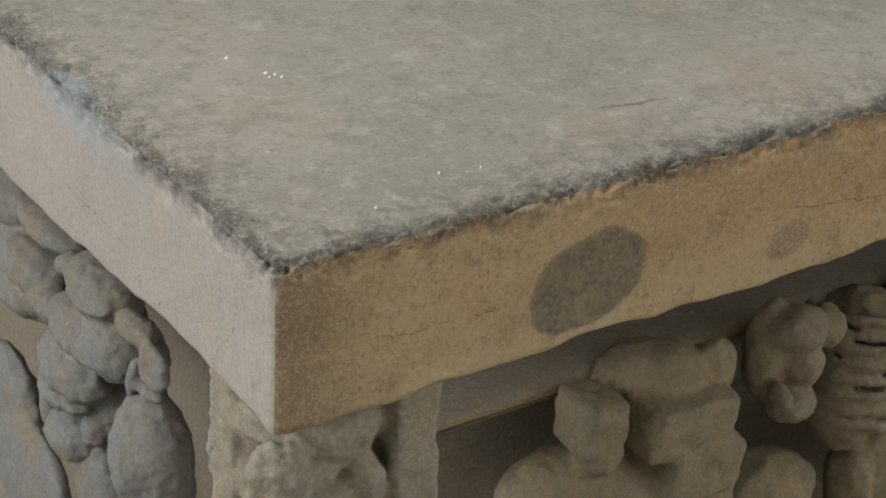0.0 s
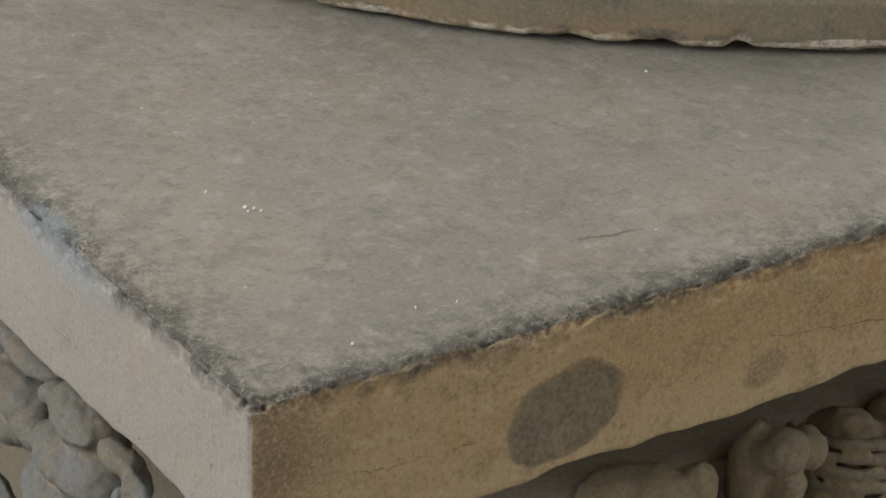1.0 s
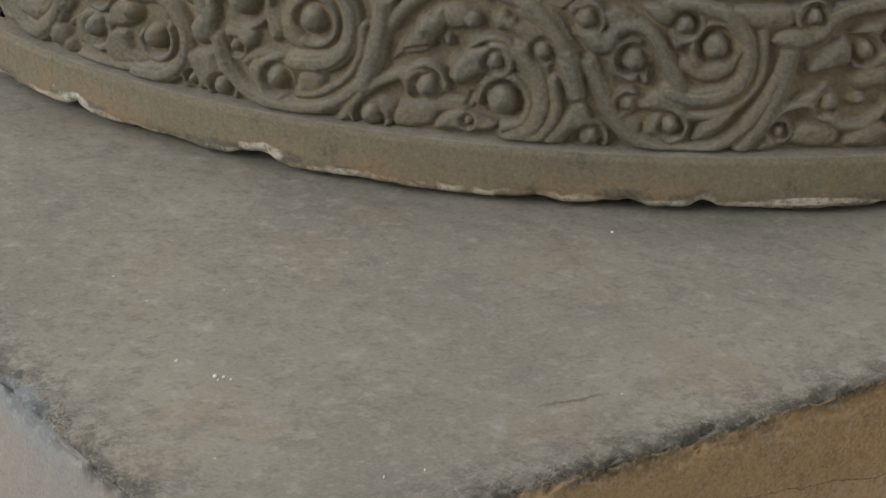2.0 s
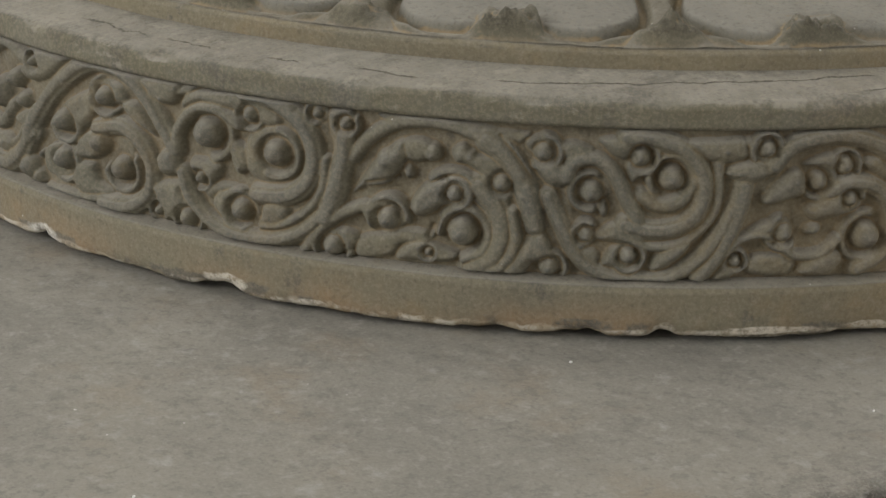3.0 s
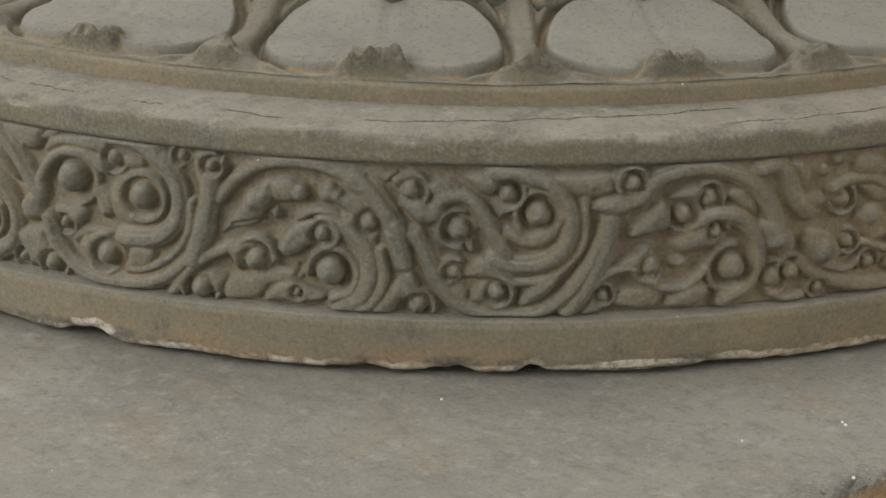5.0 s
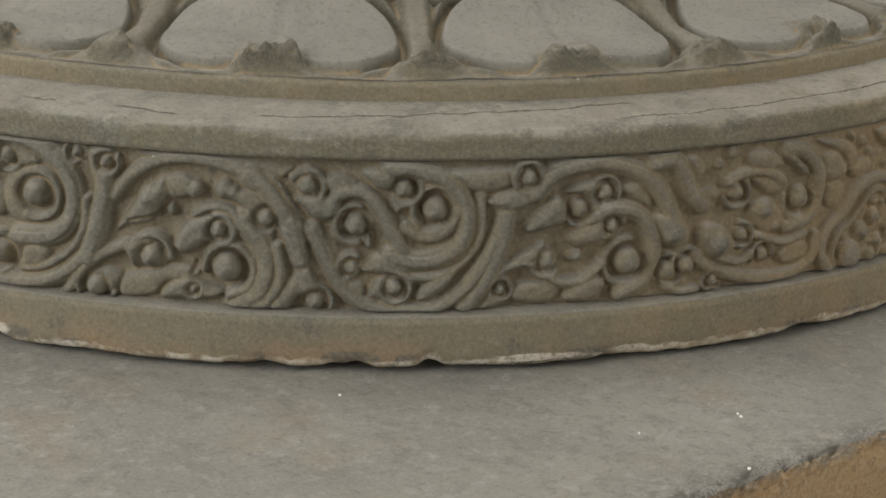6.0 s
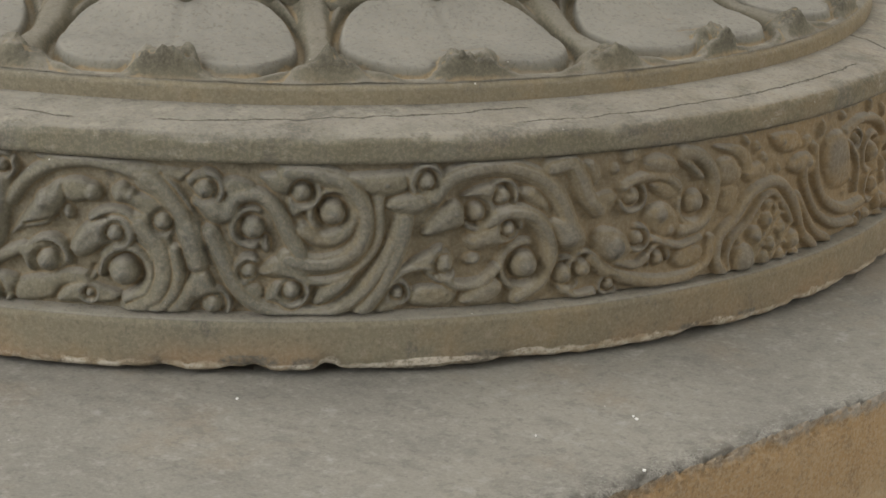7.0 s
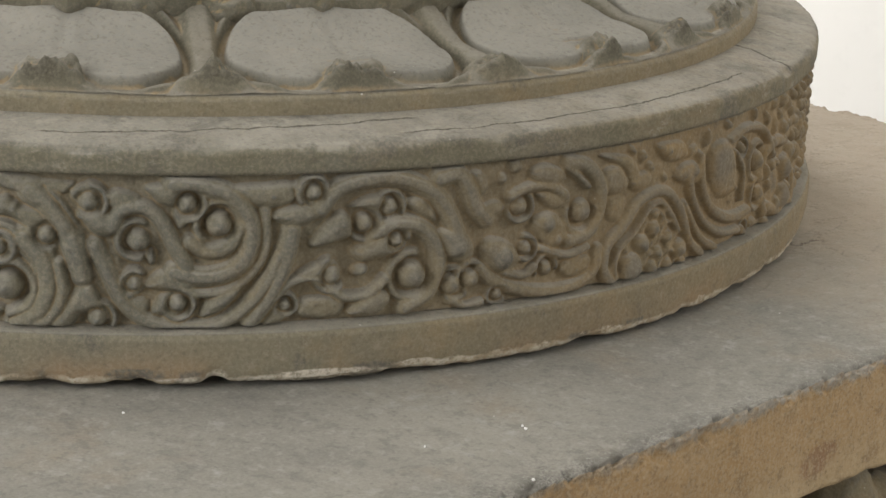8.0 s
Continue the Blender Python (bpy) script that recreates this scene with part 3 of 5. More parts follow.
slab_face("under_face", np.linspace(SX, 0, 100), np.linspace(0, SY, 100), lambda a, b: np.stack([a, b, 0 * a], 1), M_SIDE, "shaded underside")

# ---- round drum ----
drum = tagged(new("carved_drum"), "round brown sandstone drum carved with a scroll frieze", "carved stone")
drum.location = (CX, CY, TOP)
FZ0, FZ1 = 0.0465, 0.1641           # lower and upper edge of the frieze
U0, U1, CELL = -1080.0, 480.0, 0.8  # the carved stretch along the girth and its grain, in mm
RS = R - 0.004


def around(rr, zz, th):
    return np.stack([rr * np.sin(th), -rr * np.cos(th), zz], -1)


def ring(name, profile, material, label, fine=0.15, rough=0.0012, parent=None, edge=None):
    """A moulding turned round the axis, closely stepped on the carved front and coarser behind."""
    th = np.radians(np.concatenate([np.arange(-115, 60, fine), np.arange(60, 245.01, 1.0)]))
    pr = np.array(profile)
    ln = np.concatenate([[0], np.cumsum(np.hypot(*np.diff(pr, axis=0).T))])
    t = np.linspace(0, ln[-1], max(int(ln[-1] / 0.0016), 4))
    rr, zz = np.interp(t, ln, pr[:, 0])[:, None] + 0 * th, np.interp(t, ln, pr[:, 1])[:, None] + 0 * th
    p = around(rr, zz, th + 0 * zz)
    flat = p.reshape(-1, 3)
    n = (fbm(flat, 16, 4, 3) + 0.5 * fbm(flat, 90, 3, 8)).reshape(rr.shape) * rough
    rr = rr + n
    zz = zz + 0.5 * n
    if edge:
        rr, zz = edge(rr, zz, th, flat)
    return sheet(name, around(rr, zz, th + 0 * zz), material, parent or drum, label)


def chipped_foot(rr, zz, th, flat):
    """The lower edge is broken away in bites, so that a gap opens over the slab."""
    q = np.stack([np.cos(th), np.sin(th), 0 * th], 1) * R
    gap = 0.0032 + 0.0035 * np.clip(fbm(q, 12, 4, 71) + 0.15, 0, 1) + 0.003 * np.clip(fbm(q, 45, 3, 77), 0, 1)
    for at, wide, tall in ((-61.6, 1.3, 0.005), (-63.2, 0.9, 0.003), (-43.4, 0.8, 0.0028), (-38.3, 1.3, 0.0045), (-33.0, 0.8, 0.003), (-78, 1.0, 0.005), (-6, 1.6, 0.0015), (3.6, 1.0, 0.0022), (11, 1.0, 0.002), (17, 0.7, 0.003)):
        gap = gap + tall * np.exp(-((np.degrees(th) - at) / wide) ** 2) * (1 + 0.5 * fbm(q, 60, 2, 79))
    low = np.exp(-np.clip(zz - 0.003, 0, None) / 0.010)
    rr = rr - 0.5 * gap * np.exp(-(np.clip(zz, 0, None) / (gap + 0.004)) ** 2)
    return rr, np.maximum(zz, 0) + gap * low


ring("foot_band", [(R - 0.07, 0.001), (R - 0.02, 0.001), (R - 0.002, 0.001), (R, 0.004), (R, 0.040), (R - 0.002, 0.0445), (R - 0.016, FZ0 + 0.001)], M_FOOT, "plain tan foot band with chipped pale lower edge", edge=chipped_foot)
ring("core", [(R - 0.035, -0.004), (R - 0.035, 0.02)], M_BASE, "", fine=1.0, rough=0)


def lip_chips(rr, zz, th, flat):
    q = np.stack([np.cos(th), np.sin(th), 0 * th], 1) * R
    wear = 0.008 * np.clip(fbm(q, 22, 5, 91), 0, 1) + 0.002 * np.clip(fbm(q, 80, 3, 97), 0, 1)
    up = smooth(0.176, 0.187, zz) * smooth(R - 0.02, R - 0.002, rr)
    for at, wide, tall in ((-24.5, 3.0, 0.004), (-33, 3.5, 0.0025), (-14.5, 0.8, 0.005)):
        wear = wear + tall * np.exp(-((np.degrees(th) - at) / wide) ** 2) * (0.6 + 0.6 * np.clip(fbm(q, 60, 3, 95), -0.5, 1))
    return rr - up * wear * 0.6, zz - up * wear


RL = R - 0.005
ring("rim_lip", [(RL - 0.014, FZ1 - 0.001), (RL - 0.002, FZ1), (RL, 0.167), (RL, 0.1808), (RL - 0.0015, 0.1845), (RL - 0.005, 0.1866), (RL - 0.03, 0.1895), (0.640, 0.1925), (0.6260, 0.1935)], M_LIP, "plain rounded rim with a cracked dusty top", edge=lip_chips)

# ---- scroll frieze: relief heights in mm over the sunk ground, on a grid of girth and height ----
GU = np.arange(U0, U1 + CELL, CELL)
GZ = np.arange(FZ0 * 1000, FZ1 * 1000 + CELL, CELL)
RELIEF = np.zeros((len(GZ), len(GU)))
RELIEF += np.clip(0.5 + 5.5 * fbm(np.stack([a.ravel() for a in np.meshgrid(GU, GZ)] + [np.zeros(RELIEF.size)], 1) / 1000, 40, 3, 51), 0, 3.4).reshape(RELIEF.shape)


def window(u0, u1, z0, z1, pad):
    a, b = np.searchsorted(GU, [u0 - pad, u1 + pad])
    c, d = np.searchsorted(GZ, [z0 - pad, z1 + pad])
    return slice(c, d), slice(a, b)


def lift(sl, h):
    """Lay a form over the relief, softly joined where it meets another."""
    old = RELIEF[sl]
    k = 1.4
    m = np.clip(0.5 + 0.5 * (h - old) / k, 0, 1)
    RELIEF[sl] = old * (1 - m) + h * m + k * m * (1 - m) * (h > 0.05)


def cut_vine(width, high, *pts, taper=0.0):
    """A rounded stem through the points (girth, height); width is its half width."""
    p = np.array(pts, float)
    width = width * 1.02 + 0.6
    e = np.concatenate([[2 * p[0] - p[1]], p, [2 * p[-1] - p[-2]]])
    run = []
    for i in range(len(p) - 1):
        t = np.linspace(0, 1, 14, endpoint=False)[:, None]
        a, b, c, d = e[i:i + 4]
        run.append(0.5 * (2 * b + (c - a) * t + (2 * a - 5 * b + 4 * c - d) * t ** 2 + (3 * b - a - 3 * c + d) * t ** 3))
    run = np.concatenate(run + [p[-1:]])
    sl = window(run[:, 0].min(), run[:, 0].max(), run[:, 1].min(), run[:, 1].max(), width + 2)
    uu, zz = np.meshgrid(GU[sl[1]], GZ[sl[0]])
    best = np.full(uu.shape, 1e9)
    where = np.zeros(uu.shape)
    for i, (a, b) in enumerate(zip(run[:-1], run[1:])):
        ab = b - a
        t = np.clip(((uu - a[0]) * ab[0] + (zz - a[1]) * ab[1]) / (ab @ ab + 1e-9), 0, 1)
        d = np.hypot(uu - a[0] - t * ab[0], zz - a[1] - t * ab[1])
        where = np.where(d < best, (i + t) / len(run), where)
        best = np.minimum(best, d)
    w = width * (1 - taper * where)
    q = np.clip(best / w, 0, 1)
    body = 1.12 * high * (1 - 0.4 * taper * where) * (1 - q ** 2.1) ** 0.5
    if width >= 7:  # cut lines follow the broad stems
        body = body - 1.3 * np.exp(-((best - 0.55 * w) / 0.9) ** 2) * (q < 1)
    lift(sl, body)


def cut_bud(u, z, r, ring=0.0):
    """A round boss, with a sunk ring about it and a small nipple."""
    r = r * 1.2
    sl = window(u, u, z, z, r * 2.4 + 1)
    uu, zz = np.meshgrid(GU[sl[1]], GZ[sl[0]])
    d = np.hypot(uu - u, zz - z)
    foot = max(5.0, 0.75 * RELIEF[sl][d < r].mean())
    if ring:
        RELIEF[sl] = RELIEF[sl] * (1 - 0.5 * np.exp(-((d - r * 1.12) / (0.15 * r + 0.7)) ** 2) * ring)
        if ring > 0.9:  # the large ones sit in a hollow, deeper on one side
            RELIEF[sl] = RELIEF[sl] * (1 - 0.35 * np.exp(-(np.hypot(uu - u - 0.5 * r, zz - z + 0.1 * r) / (1.45 * r)) ** 4))
        RELIEF[sl] = np.where(d < r, RELIEF[sl] * 0.4, RELIEF[sl])
        # a leaf end curls round it, open to one side
        turn = np.cos(np.arctan2(zz - z, uu - u) - 0.09 * u)
        lift(sl, (foot + 2.2) * np.exp(-((d - r * (1.62 + 0.12 * turn)) / (0.26 * r + 0.5)) ** 4) * smooth(-0.75, -0.1, turn))
    q = np.clip(d / r, 0, 1)
    lift(sl, (foot + 0.68 * r) * np.sqrt(1 - q ** 2) + 0.8 * np.exp(-((d / (0.28 * r)) ** 2)) * (q < 1))


def cut_leaf(u0, z0, u1, z1, w):
    """A fleshy leaf from its foot to its tip, rounded over, with a bead rolled up at the tip."""
    w = w * 1.26
    a, b = np.array([u0, z0], float), np.array([u1, z1], float)
    ax = b - a
    ln = np.hypot(*ax)
    if ln < w * 1.5:
        ax, ln = ax / ln * w * 1.5, w * 1.5
    sl = window(min(a[0], b[0]), max(a[0], b[0]), min(a[1], b[1]), max(a[1], b[1]), w + 6)
    uu, zz = np.meshgrid(GU[sl[1]], GZ[sl[0]])
    t = ((uu - a[0]) * ax[0] + (zz - a[1]) * ax[1]) / ln / ln
    s = ((zz - a[1]) * ax[0] - (uu - a[0]) * ax[1]) / ln
    s = s + 0.16 * w * np.sin(np.pi * np.clip(t, -0.2, 1.2)) * (1 if (u0 + z1) % 2 < 1 else -1)   # a slight bend
    half = w * np.sqrt(np.clip(1 - (np.abs(t - 0.45) / 0.66) ** 2.3, 0, 1)) * np.where(s > 0, 1.12, 0.8 + 0.2 * np.cos(t * 12))
    q = np.clip(np.abs(s) / np.maximum(half, 0.05), 0, 1)
    body = (6.6 + 0.25 * w) * (1 - q ** 2.2) ** 0.6 * (half > 0.3)
    lift(sl, body)
    if w > 8.5:
        e = a + ax * 0.8
        cut_bud(e[0], e[1], w * 0.36, ring=0.0)


def to_run(uu, zz, run):
    """Distance from each grid point to a run of short straight pieces."""
    best = np.full(uu.shape, 1e9)
    for a, b in zip(run[:-1], run[1:]):
        ab = b - a
        t = np.clip(((uu - a[0]) * ab[0] + (zz - a[1]) * ab[1]) / (ab @ ab + 1e-9), 0, 1)
        best = np.minimum(best, np.hypot(uu - a[0] - t * ab[0], zz - a[1] - t * ab[1]))
    return best


def cut_mass(high, soft, *pts):
    """A fleshy leaf lobe with a free outline, pillowed up from its rim, its back hollowed a little."""
    p = np.array(pts, float)
    e = np.concatenate([p[-1:], p, p[:2]])
    run = []
    for i in range(len(p)):
        t = np.linspace(0, 1, 8, endpoint=False)[:, None]
        a, b, c, d = e[i:i + 4]
        run.append(0.5 * (2 * b + (c - a) * t + (2 * a - 5 * b + 4 * c - d) * t ** 2 + (3 * b - a - 3 * c + d) * t ** 3))
    run = np.concatenate(run + [run[0][:1]])
    sl = window(run[:, 0].min(), run[:, 0].max(), run[:, 1].min(), run[:, 1].max(), 2)
    uu, zz = np.meshgrid(GU[sl[1]], GZ[sl[0]])
    inside = np.zeros(uu.shape, bool)
    for a, b in zip(run[:-1], run[1:]):
        if abs(b[1] - a[1]) > 1e-9:
            inside ^= ((a[1] > zz) != (b[1] > zz)) & (uu < (b[0] - a[0]) * (zz - a[1]) / (b[1] - a[1]) + a[0])
    d = np.where(inside, to_run(uu, zz, run), 0)
    q = np.clip(d / min(1.6 * soft, max(d.max(), 1.0)), 0, 1)
    mid = p.mean(0)
    lean = np.clip(((zz - mid[1]) - 0.5 * (uu - mid[0])) / 30, -0.5, 0.5)
    body = 1.12 * high * np.sqrt(1 - (1 - q) ** 2) * (1 + 0.25 * lean)
    lift(sl, np.where(inside, body, 0))


def cut_groove(width, deep, *pts):
    """A cut line."""
    p = np.array(pts, float)
    sl = window(p[:, 0].min(), p[:, 0].max(), p[:, 1].min(), p[:, 1].max(), width * 3)
    uu, zz = np.meshgrid(GU[sl[1]], GZ[sl[0]])
    RELIEF[sl] = RELIEF[sl] - deep * np.exp(-(to_run(uu, zz, p) / width) ** 2)


QUEUE = []


def vine(*a, **k):
    QUEUE.append((1, cut_vine, a, k))


def bud(*a, **k):
    QUEUE.append((2, cut_bud, a, k))


def leaf(*a, **k):
    QUEUE.append((0, cut_leaf, a, k))


def mass(*a):
    QUEUE.append((0, cut_mass, a, {}))


def groove(*a):
    QUEUE.append((3, cut_groove, a, {}))


# the first medallion and its neighbours
vine(8.5, 9, (-966, 90), (-939, 124), (-916, 145), (-887, 163), (-861, 166), (-836, 159), (-819, 144), (-805, 126), (-795, 112))
vine(8, 9, (-876, 112), (-847, 118), (-826, 106), (-817, 87), (-822, 67), (-843, 53), (-872, 50))
mass(8, 5, (-939, 99), (-928, 118), (-906, 133), (-880, 143), (-875, 126), (-889, 110), (-911, 100))
mass(8, 5, (-881, 151), (-852, 153), (-842, 140), (-859, 132), (-878, 131))
mass(7, 5, (-849, 139), (-834, 140), (-819, 125), (-815, 114), (-831, 121), (-846, 130))
mass(8, 5, (-905, 83), (-900, 99), (-883, 109), (-866, 106), (-867, 94), (-884, 83))
mass(7, 5, (-946, 79), (-934, 88), (-911, 89), (-903, 79), (-917, 61), (-943, 59))
mass(7, 5, (-909, 66), (-901, 79), (-884, 81), (-878, 68), (-863, 59), (-892, 50), (-906, 54))
bud(-851, 83, 9, 0.6)
bud(-866, 140, 8, 0.6)
bud(-916, 111, 9, 0.6)
bud(-875, 100, 8)
bud(-919, 78, 9, 0.6)
bud(-956, 54, 5)
mass(6, 4, (-977, 52), (-959, 62), (-948, 52), (-961, 43))
vine(4, 7, (-944, 47), (-906, 49), (-872, 53), (-842, 59))
mass(8, 5, (-827, 160), (-818, 165), (-793, 165), (-787, 157), (-796, 144), (-810, 144), (-819, 149))
bud(-805, 149, 5)
mass(10, 6, (-809, 106), (-794, 111), (-787, 100), (-791, 89), (-806, 86), (-812, 97))
mass(8, 6, (-815, 79), (-789, 85), (-783, 74), (-769, 64), (-786, 55), (-807, 48), (-813, 62))
bud(-812, 56, 4.5, 0.6)
bud(-783, 56, 7, 0.6)
mass(8, 5, (-975, 143), (-945, 166), (-910, 163), (-931, 144), (-959, 133))
bud(-955, 152, 5, 0.6)
bud(-973, 116, 7)
mass(7, 5, (-990, 98), (-964, 111), (-953, 101), (-974, 91))
vine(7, 8, (-1004, 55), (-977, 74), (-957, 92))
vine(4, 7, (-1003, 68), (-984, 80), (-973, 93))
# the second medallion
vine(7, 9, (-786, 92), (-779, 75), (-764, 60), (-741, 51), (-712, 51), (-685, 58), (-664, 74), (-652, 89), (-646, 105))
vine(8.5, 9.5, (-729, 164), (-709, 164), (-690, 156), (-675, 143), (-668, 124), (-673, 103), (-691, 89), (-717, 86))
vine(4, 8, (-658, 122), (-661, 99), (-675, 78), (-696, 65), (-714, 62))
mass(6.5, 7, (-724, 135), (-704, 142), (-683, 138), (-676, 122), (-685, 102), (-707, 95), (-725, 99), (-731, 116))
bud(-701, 121, 9.5, 1.0)
bud(-763, 128, 11, 0.6)
vine(5.5, 8.5, (-792, 108), (-789, 128), (-774, 144), (-752, 148), (-733, 139))
mass(7, 5, (-787, 152), (-773, 161), (-732, 164), (-707, 159), (-696, 145), (-712, 140), (-732, 147), (-747, 149), (-768, 150), (-785, 142))
bud(-724, 148, 6, 0.6)
mass(8, 5, (-780, 105), (-764, 107), (-750, 104), (-753, 91), (-767, 84), (-777, 92))
bud(-769, 91, 5, 0.6)
mass(7, 4, (-742, 123), (-735, 126), (-724, 117), (-727, 102), (-737, 98), (-742, 109))
bud(-736, 119, 3.5)
bud(-733, 105, 4)
bud(-732, 71, 8, 1.0)
mass(7, 5, (-759, 75), (-748, 86), (-727, 87), (-714, 78), (-720, 64), (-740, 57), (-754, 64))
mass(8, 4, (-716, 65), (-710, 81), (-695, 83), (-687, 77), (-695, 64), (-707, 62))
mass(6, 5, (-767, 82), (-752, 90), (-735, 89), (-751, 80), (-761, 74))
mass(7, 4, (-677, 163), (-662, 164), (-656, 155), (-664, 149), (-671, 153))
bud(-666, 157, 4.5, 0.6)
mass(8, 5, (-657, 160), (-640, 164), (-634, 153), (-641, 141), (-655, 139))
bud(-643, 152, 5, 0.6)
vine(9, 9.5, (-644, 142), (-644, 126), (-649, 107), (-654, 90), (-658, 76))
mass(6, 4, (-793, 152), (-786, 162), (-771, 165), (-776, 157))
# the third medallion
mass(5, 4, (-619, 162), (-594, 165), (-560, 165), (-522, 159), (-501, 156), (-509, 147), (-522, 150), (-551, 157), (-581, 159), (-607, 155))
vine(5.5, 8, (-636, 127), (-626, 141), (-613, 151), (-596, 158), (-574, 160), (-551, 156), (-532, 149))
vine(9.5, 8.5, (-534, 149), (-520, 140), (-509, 125), (-503, 112), (-500, 102))
groove(1.2, 2.5, (-524, 153), (-514, 142), (-504, 129), (-497, 119))
mass(9, 6, (-638, 98), (-627, 117), (-613, 134), (-598, 145), (-593, 133), (-600, 120), (-609, 108), (-625, 104))
bud(-610, 127, 7.5)
groove(1.5, 3.5, (-625, 109), (-616, 111), (-603, 114))
mass(7, 4, (-598, 144), (-583, 147), (-574, 141), (-579, 129), (-594, 128))
bud(-575, 136, 6.5)
mass(7.5, 5, (-561, 140), (-551, 146), (-541, 139), (-525, 135), (-517, 121), (-528, 113), (-539, 122), (-547, 128), (-558, 130))
bud(-546, 136, 5)
bud(-522, 117, 6.5, 0.6)
mass(9.5, 5, (-592, 93), (-585, 108), (-575, 115), (-551, 119), (-540, 111), (-549, 96), (-564, 96), (-575, 88), (-585, 85))
bud(-557, 107, 6, 0.6)
bud(-584, 94, 3.5)
vine(3, 7, (-575, 117), (-564, 123), (-551, 123), (-539, 115))
vine(11, 8, (-539, 113), (-525, 98), (-521, 77), (-528, 59), (-543, 48))
vine(5, 8, (-513, 95), (-510, 73), (-518, 55), (-532, 46))
bud(-551, 77, 10, 1.0)
mass(8, 6, (-632, 90), (-612, 98), (-598, 89), (-593, 79), (-605, 70), (-623, 75))
bud(-608, 82, 8, 0.6)
vine(5, 8, (-678, 44), (-664, 65), (-647, 80), (-627, 90))
mass(8, 5, (-663, 51), (-659, 65), (-643, 70), (-631, 64), (-637, 52), (-653, 45))
bud(-652, 55, 7.5, 0.6)
mass(6, 4, (-633, 47), (-632, 64), (-612, 71), (-594, 76), (-572, 74), (-577, 64), (-597, 61), (-605, 51))
mass(7.5, 4, (-602, 50), (-597, 61), (-581, 69), (-564, 64), (-552, 59), (-560, 51), (-581, 50))
bud(-576, 59, 3.5, 0.6)
groove(2.5, 3, (-574, 78), (-576, 72))
mass(9, 6, (-512, 111), (-501, 115), (-491, 104), (-492, 90), (-505, 88), (-509, 99))
vine(8, 9, (-503, 116), (-500, 102), (-496, 86))
mass(8, 5, (-509, 65), (-500, 78), (-489, 81), (-481, 69), (-474, 52), (-487, 48), (-496, 56), (-504, 45), (-523, 45), (-513, 59))
bud(-485, 54, 6.5, 0.6)
bud(-510, 53, 3.5)
mass(7, 5, (-506, 150), (-489, 157), (-481, 143), (-486, 130), (-497, 136))
bud(-492, 143, 6.5, 0.6)
mass(8.5, 7, (-500, 136), (-484, 137), (-467, 131), (-467, 120), (-480, 115), (-490, 119))
vine(3.5, 8.5, (-567, 75), (-562, 88), (-550, 95), (-538, 91), (-531, 77), (-535, 63), (-549, 56))
# the fourth medallion
vine(6.5, 8.5, (-487, 110), (-476, 87), (-464, 65), (-445, 51), (-420, 46), (-394, 49), (-373, 64), (-359, 83), (-349, 104))
vine(8, 9, (-431, 157), (-408, 155), (-387, 147), (-373, 127), (-374, 105), (-386, 91), (-407, 86), (-429, 90))
vine(4, 7.5, (-362, 137), (-361, 109), (-370, 90), (-386, 77), (-408, 73), (-429, 80))
vine(6, 7.5, (-379, 126), (-388, 110), (-404, 105), (-418, 113))
bud(-396, 126, 8.5, 0.6)
mass(8, 5, (-452, 154), (-439, 158), (-422, 157), (-420, 144), (-430, 139), (-441, 142), (-447, 148))
bud(-420, 142, 6.5, 1.0)
mass(7, 4, (-430, 136), (-417, 144), (-409, 137), (-417, 127), (-426, 122))
bud(-455, 114, 7.5, 0.6)
vine(5.5, 8.5, (-475, 124), (-468, 137), (-451, 139), (-438, 128), (-429, 110), (-420, 94))
mass(8, 5, (-435, 114), (-426, 116), (-416, 103), (-414, 91), (-425, 91))
mass(8, 6, (-451, 78), (-442, 90), (-428, 93), (-411, 86), (-415, 74), (-433, 74))
bud(-426, 66, 6, 0.6)
mass(7.5, 4, (-446, 60), (-439, 72), (-424, 75), (-417, 64), (-427, 54), (-441, 56))
mass(9, 5, (-410, 56), (-405, 68), (-391, 77), (-379, 80), (-381, 70), (-394, 58), (-405, 54))
bud(-403, 60, 3.5)
mass(7, 4, (-468, 87), (-457, 91), (-449, 79), (-456, 71), (-465, 76))
bud(-458, 81, 5, 0.6)
mass(6, 4, (-467, 70), (-450, 70), (-445, 61), (-454, 58))
mass(6, 4, (-480, 147), (-470, 153), (-453, 147), (-457, 139), (-472, 134))
mass(8, 5, (-386, 155), (-364, 157), (-342, 157), (-339, 143), (-350, 138), (-363, 137), (-376, 143))
bud(-357, 148, 4.5)
# the fifth medallion
mass(8, 5, (-343, 156), (-323, 158), (-314, 145), (-321, 135), (-335, 141))
bud(-326, 149, 6, 0.6)
mass(9, 6, (-358, 131), (-348, 139), (-329, 140), (-318, 132), (-330, 123), (-343, 122))
vine(7.5, 9, (-342, 121), (-344, 104), (-350, 87), (-358, 69), (-372, 50))
mass(9, 5, (-354, 101), (-349, 120), (-338, 119), (-335, 106), (-344, 99))
vine(7.5, 9, (-320, 136), (-309, 149), (-294, 155), (-274, 158), (-251, 154), (-230, 144), (-215, 127), (-206, 108))
mass(9, 5, (-328, 110), (-319, 123), (-304, 134), (-294, 126), (-295, 113), (-312, 107), (-323, 105))
bud(-303, 124, 4)
mass(8, 5, (-298, 136), (-280, 145), (-264, 142), (-255, 133), (-265, 128), (-284, 134))
bud(-265, 135, 6, 0.6)
bud(-285, 123, 6.5, 0.6)
